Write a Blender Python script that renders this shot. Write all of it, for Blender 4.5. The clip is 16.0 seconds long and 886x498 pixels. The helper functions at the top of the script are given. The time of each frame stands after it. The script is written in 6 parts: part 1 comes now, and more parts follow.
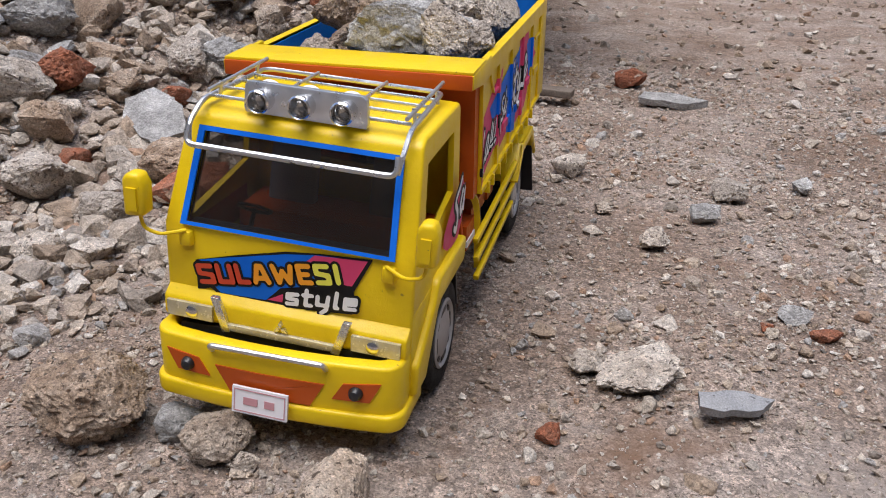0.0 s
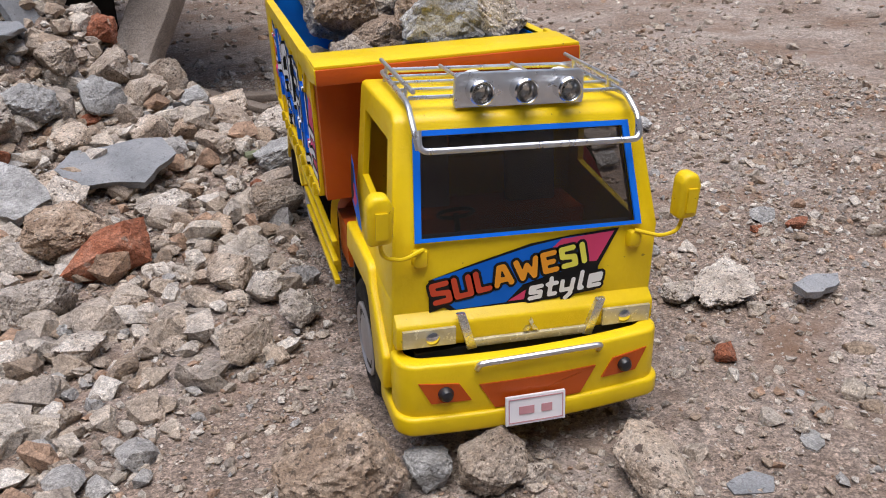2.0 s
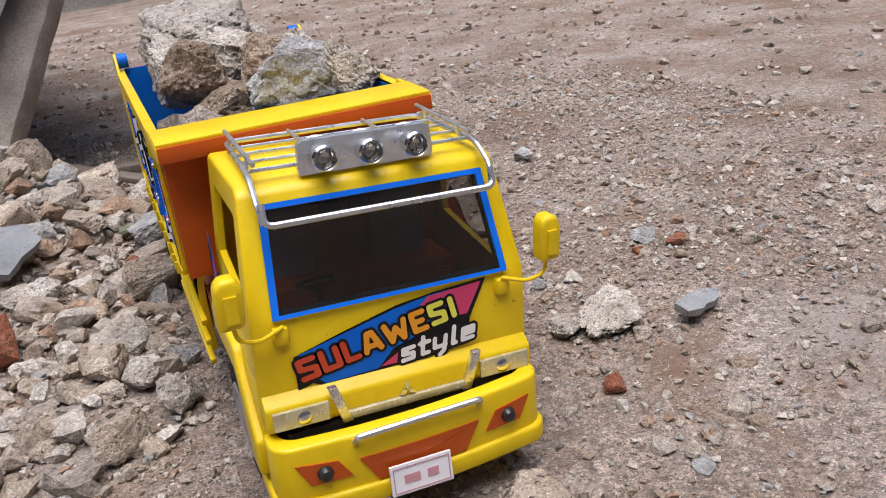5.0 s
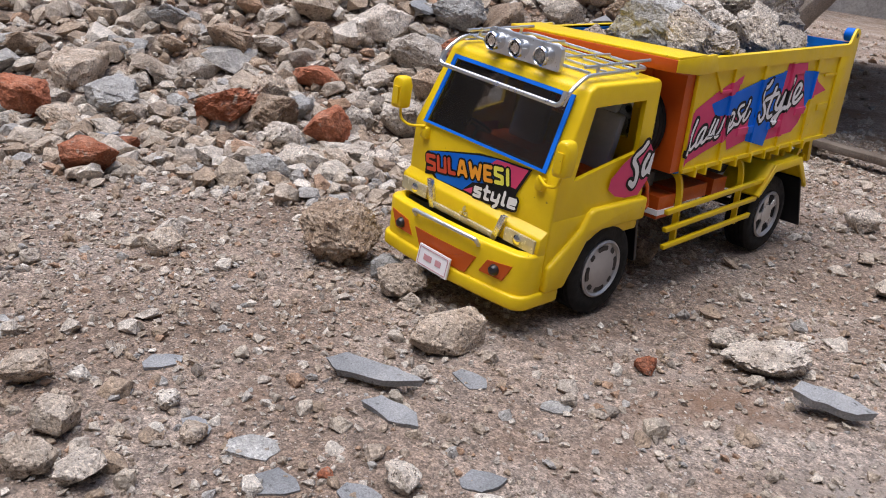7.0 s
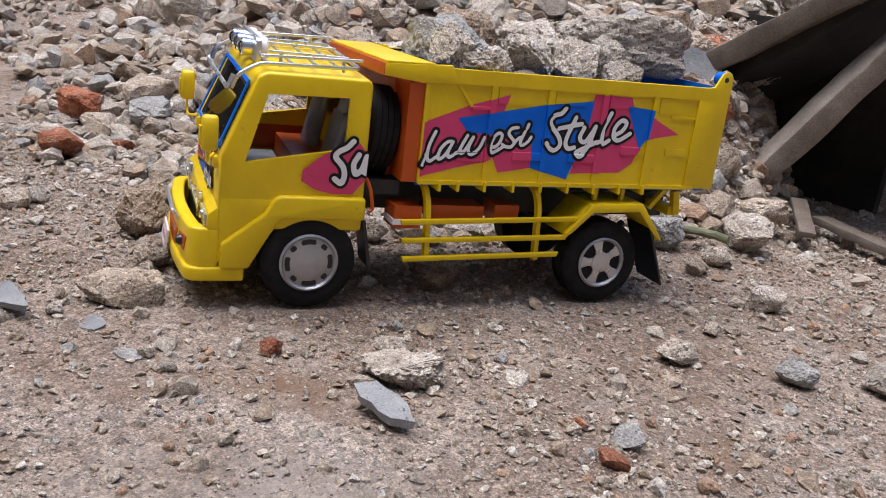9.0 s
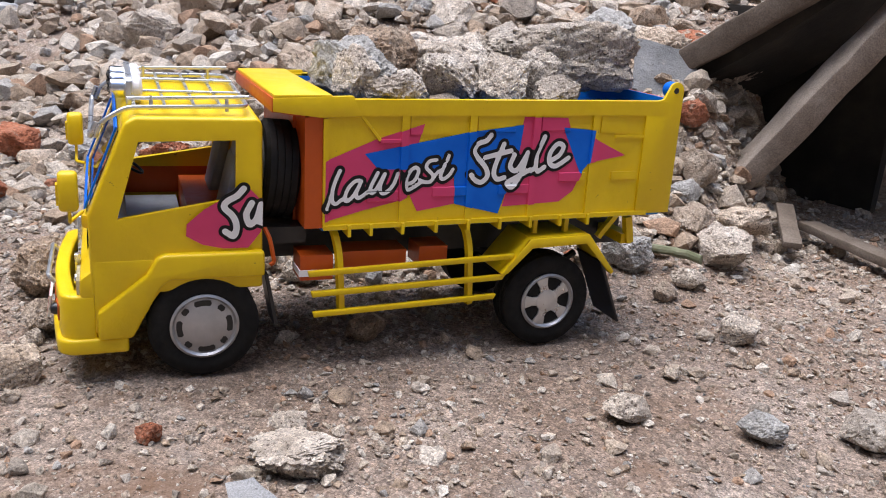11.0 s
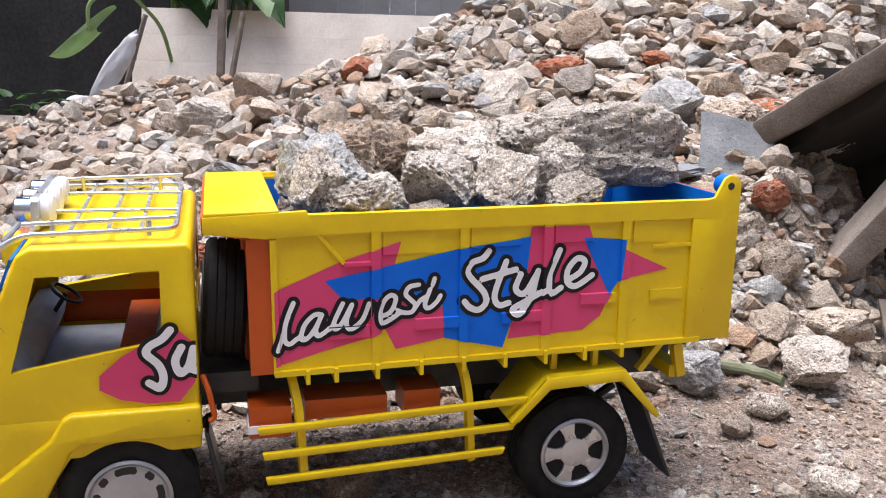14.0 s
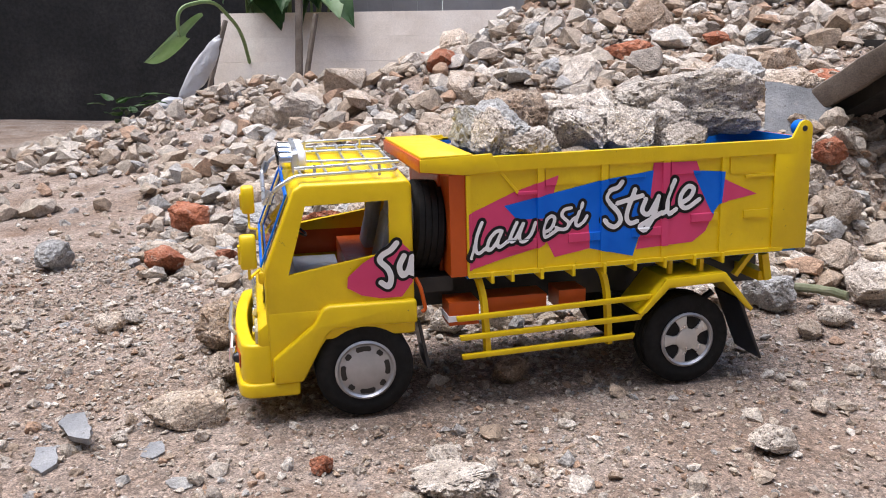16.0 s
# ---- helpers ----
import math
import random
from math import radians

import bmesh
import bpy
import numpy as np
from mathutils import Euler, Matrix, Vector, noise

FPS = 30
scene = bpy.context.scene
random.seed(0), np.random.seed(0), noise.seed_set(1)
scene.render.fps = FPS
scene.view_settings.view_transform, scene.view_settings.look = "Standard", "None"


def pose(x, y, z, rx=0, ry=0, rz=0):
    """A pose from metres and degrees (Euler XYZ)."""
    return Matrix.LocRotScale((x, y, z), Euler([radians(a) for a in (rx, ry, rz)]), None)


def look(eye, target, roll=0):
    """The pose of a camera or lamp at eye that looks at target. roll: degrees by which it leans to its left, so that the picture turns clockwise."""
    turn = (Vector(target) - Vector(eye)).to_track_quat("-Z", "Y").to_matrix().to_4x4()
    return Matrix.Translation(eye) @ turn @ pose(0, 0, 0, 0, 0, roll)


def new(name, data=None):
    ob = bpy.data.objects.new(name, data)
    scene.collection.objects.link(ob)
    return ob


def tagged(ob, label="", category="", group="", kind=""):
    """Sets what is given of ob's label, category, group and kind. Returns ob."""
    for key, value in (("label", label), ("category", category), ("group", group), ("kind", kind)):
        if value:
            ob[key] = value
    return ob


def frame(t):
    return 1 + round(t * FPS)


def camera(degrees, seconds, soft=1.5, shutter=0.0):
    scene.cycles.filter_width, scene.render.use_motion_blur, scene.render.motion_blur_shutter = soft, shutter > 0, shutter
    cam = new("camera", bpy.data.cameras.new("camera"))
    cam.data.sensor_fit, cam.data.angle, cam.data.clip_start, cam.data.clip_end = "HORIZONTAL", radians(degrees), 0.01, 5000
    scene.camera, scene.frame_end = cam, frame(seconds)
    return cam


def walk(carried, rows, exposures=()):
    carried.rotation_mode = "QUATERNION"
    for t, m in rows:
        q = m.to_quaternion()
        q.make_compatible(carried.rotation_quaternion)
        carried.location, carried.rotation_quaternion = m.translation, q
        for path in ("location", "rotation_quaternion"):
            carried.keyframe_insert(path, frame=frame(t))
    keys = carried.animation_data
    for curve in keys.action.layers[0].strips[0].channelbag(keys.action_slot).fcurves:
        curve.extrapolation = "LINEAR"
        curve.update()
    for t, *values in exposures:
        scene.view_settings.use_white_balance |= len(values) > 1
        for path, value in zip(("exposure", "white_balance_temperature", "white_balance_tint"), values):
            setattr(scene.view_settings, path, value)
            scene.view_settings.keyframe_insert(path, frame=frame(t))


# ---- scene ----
cam = camera(55.5, 16.0, soft=1.0)
PATH = [
    (0, (0.188, -0.45, 0.306), (-0.26, 1.315, -0.522), 0.7),
    (0.5, (0.144, -0.498, 0.289), (-0.095, 1.311, -0.53), 3.0),
    (1, (0.053, -0.503, 0.3), (0.148, 1.323, -0.509), 1.4),
    (1.5, (-0.057, -0.479, 0.294), (0.232, 1.327, -0.515), -0.6),
    (2, (-0.143, -0.442, 0.291), (0.331, 1.323, -0.522), -2.5),
    (2.5, (-0.2, -0.369, 0.302), (0.455, 1.335, -0.514), -6.7),
    (3, (-0.238, -0.346, 0.316), (0.51, 1.321, -0.498), -7.4),
    (3.5, (-0.261, -0.341, 0.323), (0.548, 1.301, -0.484), -8.5),
    (4, (-0.262, -0.353, 0.313), (0.59, 1.27, -0.488), -8.4),
    (4.2, (-0.241, -0.367, 0.305), (0.61, 1.261, -0.486), -8.1),
    (6.3, (0.205, -0.526, 0.295), (-0.351, 1.256, -0.422), -2.1),
    (6.5, (0.27, -0.531, 0.294), (-0.571, 1.137, -0.423), -0.5),
    (7, (0.407, -0.5, 0.267), (-0.914, 0.817, -0.454), 5.8),
    (7.5, (0.517, -0.421, 0.252), (-1.125, 0.515, -0.402), 8.0),
    (8, (0.608, -0.313, 0.258), (-1.125, 0.487, -0.339), 8.0),
    (8.5, (0.651, -0.231, 0.245), (-1.106, 0.532, -0.332), 7.7),
    (9, (0.671, -0.15, 0.241), (-1.088, 0.613, -0.327), 7.5),
    (9.2, (0.674, -0.123, 0.245), (-1.084, 0.643, -0.327), 7.3),
    (11.3, (0.588, -0.045, 0.261), (-1.189, 0.671, -0.315), 3.3),
    (11.5, (0.546, -0.035, 0.255), (-1.234, 0.671, -0.322), 2.6),
    (12, (0.457, 0.01, 0.234), (-1.352, 0.651, -0.331), 1.1),
    (12.5, (0.396, 0.067, 0.249), (-1.448, 0.664, -0.244), 1.5),
    (13, (0.399, 0.089, 0.253), (-1.457, 0.666, -0.216), 1.5),
    (13.5, (0.446, 0.079, 0.266), (-1.425, 0.63, -0.174), 1.7),
    (14, (0.518, 0.049, 0.271), (-1.364, 0.57, -0.159), 1.6),
    (14.5, (0.6, 0.008, 0.276), (-1.291, 0.499, -0.15), 1.1),
    (15, (0.644, -0.034, 0.264), (-1.249, 0.447, -0.165), 0.4),
    (15.5, (0.663, -0.067, 0.257), (-1.236, 0.386, -0.18), -0.5),
    (16, (0.662, -0.07, 0.261), (-1.242, 0.351, -0.181), -0.8),
]
LIGHT = [(0.0, 0.84, 6350, 14), (4.0, 0.92, 6350, 14), (6.5, 0.95, 6350, 14), (9.0, 1.0, 6350, 14), (11.5, 1.32, 6350, 14), (13.0, 1.66, 6350, 14), (14.5, 1.5, 6350, 14), (16.0, 1.4, 6350, 14)]
walk(cam, [(t, look(eye, target, roll)) for t, eye, target, roll in PATH], LIGHT)

# ---- daylight ----
world = bpy.data.worlds.new("sky")
scene.world = world
world.use_nodes = True
wn, wl = world.node_tree.nodes, world.node_tree.links
sky = wn.new("ShaderNodeTexSky")
sky.sky_type, sky.sun_disc = "NISHITA", False
SUN_UP, SUN_TURN = radians(80), radians(205)
sky.sun_elevation, sky.sun_rotation = SUN_UP, SUN_TURN
wl.new(sky.outputs[0], wn["Background"].inputs[0])
wn["Background"].inputs[1].default_value = 0.12
sun = new("sun", bpy.data.lights.new("sun", "SUN"))
sun.data.energy, sun.data.angle, sun.data.color = 2.3, radians(55), (1.0, 0.96, 0.9)
sun_way = Vector((math.sin(SUN_TURN) * math.cos(SUN_UP), math.cos(SUN_TURN) * math.cos(SUN_UP), math.sin(SUN_UP)))
sun.matrix_world = look(sun_way * 20, (0, 0, 0))


# ---- materials ----
def material(name, colors, scale=40.0, rough=0.5, rough2=None, metal=0.0, bump=0.0, bump_scale=None, fine=0.0, fine_scale=600.0,
             coat=0.0, per_thing=0.0, spots=None, detail=6.0, place=False, grains=(), spec=0.5):
    """Noise-mixed colours with grain, two scales of relief and, where given, small spots and dust."""
    m = bpy.data.materials.new(name)
    m.use_nodes = True
    n, l = m.node_tree.nodes, m.node_tree.links
    p = n["Principled BSDF"]
    p.inputs["Metallic"].default_value = metal
    p.inputs["Specular IOR Level"].default_value = spec
    p.inputs["Coat Weight"].default_value = coat
    p.inputs["Coat Roughness"].default_value = 0.12
    tc = n.new("ShaderNodeTexCoord")
    info = n.new("ShaderNodeObjectInfo")
    off = n.new("ShaderNodeVectorMath")
    off.operation = "MULTIPLY_ADD"
    l.new(info.outputs["Random"], off.inputs[0])
    off.inputs[1].default_value = (7.3, 3.1, 5.7) if per_thing else (0, 0, 0)
    l.new(n.new("ShaderNodeNewGeometry").outputs["Position"] if place else tc.outputs["Object"], off.inputs[2])
    co = off.outputs[0]

    def noise_tex(s, d=detail, r=0.6):
        t = n.new("ShaderNodeTexNoise")
        t.inputs["Scale"].default_value, t.inputs["Detail"].default_value, t.inputs["Roughness"].default_value = s, d, r
        l.new(co, t.inputs["Vector"])
        return t
    big = noise_tex(scale)
    ramp = n.new("ShaderNodeValToRGB")
    e = ramp.color_ramp.elements
    lo, hi = 0.32, 0.68
    e[0].position, e[1].position = lo, hi
    e[0].color, e[1].color = (*colors[0], 1), (*colors[-1], 1)
    for i, c in enumerate(colors[1:-1]):
        k = e.new(lo + (hi - lo) * (i + 1) / (len(colors) - 1))
        k.color = (*c, 1)
    l.new(big.outputs[0], ramp.inputs[0])
    out = ramp.outputs[0]
    if fine:
        g = noise_tex(fine_scale, 3.0, 0.7)
        mr = n.new("ShaderNodeMapRange")
        mr.inputs[1].default_value, mr.inputs[2].default_value = 0.36, 0.64
        mr.inputs[3].default_value, mr.inputs[4].default_value = 1 - fine, 1 + fine
        l.new(g.outputs[0], mr.inputs[0])
        mx = n.new("ShaderNodeVectorMath")
        mx.operation = "SCALE"
        l.new(out, mx.inputs[0])
        l.new(mr.outputs[0], mx.inputs["Scale"])
        out = mx.outputs[0]
    if per_thing:
        mr = n.new("ShaderNodeMapRange")
        mr.inputs[3].default_value, mr.inputs[4].default_value = 1 - per_thing, 1 + per_thing
        l.new(info.outputs["Random"], mr.inputs[0])
        mx = n.new("ShaderNodeVectorMath")
        mx.operation = "SCALE"
        l.new(out, mx.inputs[0])
        l.new(mr.outputs[0], mx.inputs["Scale"])
        out = mx.outputs[0]
    heights = []
    for s, amount, height in grains:
        vo = n.new("ShaderNodeTexVoronoi")
        vo.inputs["Scale"].default_value = s
        l.new(co, vo.inputs["Vector"])
        mr = n.new("ShaderNodeMapRange")
        mr.inputs[3].default_value, mr.inputs[4].default_value = 1 - amount, 1 + amount
        sp = n.new("ShaderNodeSeparateColor")
        l.new(vo.outputs["Color"], sp.inputs[0])
        l.new(sp.outputs[0], mr.inputs[0])
        mx = n.new("ShaderNodeVectorMath")
        mx.operation = "SCALE"
        l.new(out, mx.inputs[0])
        l.new(mr.outputs[0], mx.inputs["Scale"])
        out = mx.outputs[0]
        dome = n.new("ShaderNodeMath")
        dome.operation = "MULTIPLY"
        dome.inputs[1].default_value = -height
        l.new(vo.outputs["Distance"], dome.inputs[0])
        lump = n.new("ShaderNodeMath")
        lump.operation = "MULTIPLY_ADD"
        lump.inputs[1].default_value = height * 0.8
        l.new(sp.outputs[1], lump.inputs[0])
        l.new(dome.outputs[0], lump.inputs[2])
        heights.append(lump.outputs[0])
    for col, s, thr, soft in (spots or ()):
        sp = noise_tex(s, 4.0, 0.65)
        mr = n.new("ShaderNodeMapRange")
        mr.inputs[1].default_value, mr.inputs[2].default_value = thr, thr + soft
        l.new(sp.outputs[0], mr.inputs[0])
        mx = n.new("ShaderNodeMix")
        mx.data_type = "RGBA"
        l.new(mr.outputs[0], mx.inputs[0])
        l.new(out, mx.inputs[6])
        mx.inputs[7].default_value = (*col, 1)
        out = mx.outputs[2]
    l.new(out, p.inputs["Base Color"])
    if rough2 is None:
        p.inputs["Roughness"].default_value = rough
    else:
        mr = n.new("ShaderNodeMapRange")
        mr.inputs[1].default_value, mr.inputs[2].default_value = 0.35, 0.65
        mr.inputs[3].default_value, mr.inputs[4].default_value = rough, rough2
        l.new(noise_tex(scale * 2.3).outputs[0], mr.inputs[0])
        l.new(mr.outputs[0], p.inputs["Roughness"])
    if bump:
        b = n.new("ShaderNodeBump")
        b.inputs["Strength"].default_value = 1.0
        b.inputs["Distance"].default_value = bump
        hgt = noise_tex(bump_scale or scale * 4, 8.0, 0.7).outputs[0]
        for extra in heights:
            add = n.new("ShaderNodeMath")
            l.new(hgt, add.inputs[0]), l.new(extra, add.inputs[1])
            hgt = add.outputs[0]
        l.new(hgt, b.inputs["Height"])
        l.new(b.outputs[0], p.inputs["Normal"])
    return m


YELLOW = material("yellow_paint", [(0.70, 0.475, 0.002), (0.80, 0.56, 0.003)], 25, 0.32, 0.46, bump=0.0005, bump_scale=110, coat=0.12, spec=0.35,
                  spots=[((0.35, 0.24, 0.02), 190, 0.70, 0.02)])
ORANGE = material("orange_paint", [(0.44, 0.068, 0.006), (0.54, 0.092, 0.009)], 25, 0.36, 0.5, spec=0.3, bump=0.0004, bump_scale=110, coat=0.15)
BLUE = material("blue_paint", [(0.002, 0.16, 0.62), (0.004, 0.22, 0.74)], 30, 0.35, 0.5, bump=0.0003, bump_scale=140)
BLACK = material("black_paint", [(0.008, 0.008, 0.009), (0.018, 0.017, 0.016)], 40, 0.35, 0.6, bump=0.0004, bump_scale=160)
PINK_VINYL = material("pink_vinyl", [(0.62, 0.055, 0.15), (0.68, 0.07, 0.18)], 30, 0.45, 0.6, spec=0.22)
BLUE_VINYL = material("blue_vinyl", [(0.0, 0.12, 0.62), (0.004, 0.15, 0.70)], 30, 0.45, 0.6, spec=0.22)
BLACK_VINYL = material("black_vinyl", [(0.008, 0.008, 0.01), (0.014, 0.013, 0.014)], 30, 0.45, 0.6, spec=0.22)
WHITE_VINYL = material("white_vinyl", [(0.76, 0.77, 0.78), (0.82, 0.82, 0.82)], 30, 0.45, 0.6, spec=0.22)
RED_VINYL = material("red_vinyl", [(0.55, 0.05, 0.02), (0.62, 0.07, 0.02)], 30, 0.3)
AMBER_VINYL = material("amber_vinyl", [(0.80, 0.30, 0.01), (0.85, 0.36, 0.02)], 30, 0.3)
LEMON_VINYL = material("lemon_vinyl", [(0.75, 0.72, 0.08), (0.80, 0.78, 0.10)], 30, 0.3)
SILVER = material("silver_paint", [(0.56, 0.57, 0.58), (0.68, 0.69, 0.70)], 60, 0.25, 0.42, metal=0.85, bump=0.0003, bump_scale=200)
SATIN = material("satin_silver", [(0.38, 0.38, 0.39), (0.48, 0.48, 0.49)], 60, 0.34, 0.48, metal=0.7, bump=0.0002, bump_scale=200)
CHROME = material("chrome", [(0.72, 0.72, 0.73), (0.80, 0.80, 0.80)], 60, 0.1, 0.22, metal=1.0)
FOIL = material("silver_foil", [(0.66, 0.66, 0.62), (0.78, 0.77, 0.72)], 90, 0.18, 0.35, metal=0.9, bump=0.0005, bump_scale=150)
RUBBER = material("tyre_rubber", [(0.004, 0.004, 0.004), (0.009, 0.0088, 0.0085)], 50, 0.6, 0.85, spec=0.3, bump=0.0003, bump_scale=300,
                  spots=[((0.06, 0.052, 0.044), 70, 0.66, 0.2)])
GREY_SEAT = material("grey_foam", [(0.30, 0.34, 0.40), (0.40, 0.44, 0.50)], 60, 0.7, bump=0.0006, bump_scale=200)
LENS = material("lamp_lens", [(0.46, 0.42, 0.26), (0.66, 0.62, 0.48)], 120, 0.12, 0.3, metal=0.35, coat=0.6, bump=0.0006, bump_scale=260)
PLATE = material("plate_card", [(0.76, 0.75, 0.77), (0.82, 0.81, 0.82)], 60, 0.4)
PLATE_INK = material("plate_ink", [(0.50, 0.24, 0.26), (0.58, 0.3, 0.32)], 60, 0.5)
TAR = material("tar", [(0.01, 0.01, 0.012), (0.02, 0.02, 0.022)], 60, 0.3)


def glass(name, tint, rough=0.03, dusty=0.0):
    m = bpy.data.materials.new(name)
    m.use_nodes = True
    n, l = m.node_tree.nodes, m.node_tree.links
    tr, gl, fr, mx = n.new("ShaderNodeBsdfTransparent"), n.new("ShaderNodeBsdfGlossy"), n.new("ShaderNodeFresnel"), n.new("ShaderNodeMixShader")
    tr.inputs[0].default_value = (*tint, 1)
    gl.inputs["Roughness"].default_value = rough
    fr.inputs[0].default_value = 1.5
    l.new(fr.outputs[0], mx.inputs[0]), l.new(tr.outputs[0], mx.inputs[1]), l.new(gl.outputs[0], mx.inputs[2])
    # thin brown diffuse mix: dust film plus the dull sky reflection on it
    dust, film = n.new("ShaderNodeBsdfDiffuse"), n.new("ShaderNodeMixShader")
    dust.inputs[0].default_value = (0.42, 0.35, 0.29, 1)
    film.inputs[0].default_value = dusty
    l.new(mx.outputs[0], film.inputs[1]), l.new(dust.outputs[0], film.inputs[2])
    l.new(film.outputs[0], n["Material Output"].inputs[0])
    return m


TINTED = glass("tinted_film", (0.50, 0.485, 0.47), 0.03, 0.02)
CLEAR = glass("clear_lens", (0.92, 0.92, 0.9))

STONE_COLORS = {
    "concrete_stone": [(0.43, 0.362, 0.295), (0.59, 0.515, 0.435), (0.725, 0.66, 0.58)],
    "tan_stone": [(0.40, 0.305, 0.225), (0.54, 0.44, 0.345), (0.66, 0.57, 0.475)],
    "brown_stone": [(0.28, 0.19, 0.125), (0.42, 0.31, 0.22), (0.55, 0.44, 0.34)],
}
PITS = [(520, 0.22, 0.25), (190, 0.10, 0.35)]
# the dark spots paint the shade of small pits into the stone colour
STONE = {k: material(k, c, 45, 0.92, bump=0.005, bump_scale=230, fine=0.3, fine_scale=900, per_thing=0.2, place=True, grains=PITS,
                     spots=[((0.12, 0.09, 0.065), 300, 0.595, 0.05), ((0.14, 0.105, 0.08), 130, 0.625, 0.04), ((0.74, 0.69, 0.63), 150, 0.66, 0.06)]) for k, c in STONE_COLORS.items()}
STONE["grey_stone"] = material("grey_stone", [(0.29, 0.28, 0.265), (0.39, 0.38, 0.36), (0.52, 0.51, 0.49)], 40, 0.88, bump=0.004, place=True, grains=PITS,
                               bump_scale=220, fine=0.25, fine_scale=900, per_thing=0.2, spots=[((0.12, 0.11, 0.10), 280, 0.64, 0.05)])
STONE["brick_stone"] = material("brick_stone", [(0.27, 0.085, 0.04), (0.40, 0.14, 0.07), (0.48, 0.22, 0.135)], 50, 0.92, bump=0.005, place=True, grains=PITS,
                                bump_scale=230, fine=0.3, fine_scale=900, per_thing=0.2, spots=[((0.50, 0.40, 0.31), 70, 0.6, 0.1), ((0.10, 0.04, 0.025), 260, 0.64, 0.05)])
STONE["slate"] = material("slate", [(0.165, 0.17, 0.175), (0.23, 0.235, 0.24), (0.30, 0.30, 0.30)], 22, 0.75, bump=0.0022, place=True,
                          bump_scale=120, fine=0.25, fine_scale=900, per_thing=0.12, spots=[((0.40, 0.36, 0.31), 60, 0.62, 0.15), ((0.10, 0.10, 0.10), 240, 0.62, 0.05)])


# ---- building blocks ----
def link_mesh(name, bm, mat, parent=None, label="", smooth=True, angle=35):
    me = bpy.data.meshes.new(name)
    bm.normal_update()
    bm.to_mesh(me)
    bm.free()
    for m in (mat if isinstance(mat, (list, tuple)) else [mat]):
        me.materials.append(m)
    if smooth:
        me.shade_smooth()
        me.set_sharp_from_angle(angle=radians(angle))
    ob = new(name, me)
    if parent:
        ob.parent = parent
    if label:
        ob["label"] = label
    return ob


def part(name, bm, mat, parent, label="", smooth=True, angle=35):
    return link_mesh(name, bm, mat, parent, label, smooth, angle)


def thing(name, label, category, m=None, group="", kind=""):
    ob = new(name)
    ob.empty_display_size = 0.02
    if m is not None:
        ob.matrix_world = m
    return tagged(ob, label, category, group, kind)


def bevelled(bm, r, seg=2):
    if r:
        bmesh.ops.bevel(bm, geom=[e for e in bm.edges if e.calc_face_angle(0) > 0.5], offset=r, segments=seg, affect="EDGES", profile=0.5, clamp_overlap=True)
    return bm


def add_box(bm, x0, x1, y0, y1, z0, z1):
    v = [bm.verts.new(p) for p in ((x0, y0, z0), (x1, y0, z0), (x1, y1, z0), (x0, y1, z0), (x0, y0, z1), (x1, y0, z1), (x1, y1, z1), (x0, y1, z1))]
    for f in ((0, 3, 2, 1), (4, 5, 6, 7), (0, 1, 5, 4), (1, 2, 6, 5), (2, 3, 7, 6), (3, 0, 4, 7)):
        bm.faces.new([v[i] for i in f])
    return bm


def block(x0, x1, y0, y1, z0, z1, r=0.0008, seg=2):
    return bevelled(add_box(bmesh.new(), x0, x1, y0, y1, z0, z1), r, seg)


def prism(axis, a, b, poly, r=0.0, seg=2):
    """A polygon given in the two other axes' order, extruded along an axis from a to b."""
    bm = bmesh.new()

    def at(p, d):
        return {"x": (d, p[0], p[1]), "y": (p[0], d, p[1]), "z": (p[0], p[1], d)}[axis]
    lo, hi = [bm.verts.new(at(p, a)) for p in poly], [bm.verts.new(at(p, b)) for p in poly]
    n = len(poly)
    bm.faces.new(lo), bm.faces.new(hi[::-1])
    for i in range(n):
        bm.faces.new((lo[i], hi[i], hi[(i + 1) % n], lo[(i + 1) % n]))
    bmesh.ops.recalc_face_normals(bm, faces=bm.faces)
    return bevelled(bm, r, seg)


def merge(*bms):
    out = bmesh.new()
    for b in bms:
        me = bpy.data.meshes.new("tmp")
        b.to_mesh(me)
        b.free()
        out.from_mesh(me)
        bpy.data.meshes.remove(me)
    return out


def tube(points, r, sides=8, closed=False):
    """A round bar along points."""
    bm = bmesh.new()
    pts = [Vector(p) for p in points]
    n = len(pts)
    rings, up = [], None
    for i, p in enumerate(pts):
        a = pts[i - 1] if i or closed else p
        b = pts[(i + 1) % n] if i < n - 1 or closed else p
        d = (b - a).normalized()
        if up is None:
            up = d.orthogonal().normalized()
        up = (up - d * up.dot(d)).normalized()
        s = d.cross(up)
        rings.append([bm.verts.new(p + r * (math.cos(k * math.tau / sides) * up + math.sin(k * math.tau / sides) * s)) for k in range(sides)])
    for i in range(n if closed else n - 1):
        q, w = rings[i], rings[(i + 1) % n]
        for k in range(sides):
            bm.faces.new((q[k], q[(k + 1) % sides], w[(k + 1) % sides], w[k]))
    if not closed:
        bm.faces.new(rings[0][::-1]), bm.faces.new(rings[-1])
    bmesh.ops.recalc_face_normals(bm, faces=bm.faces)
    return bm


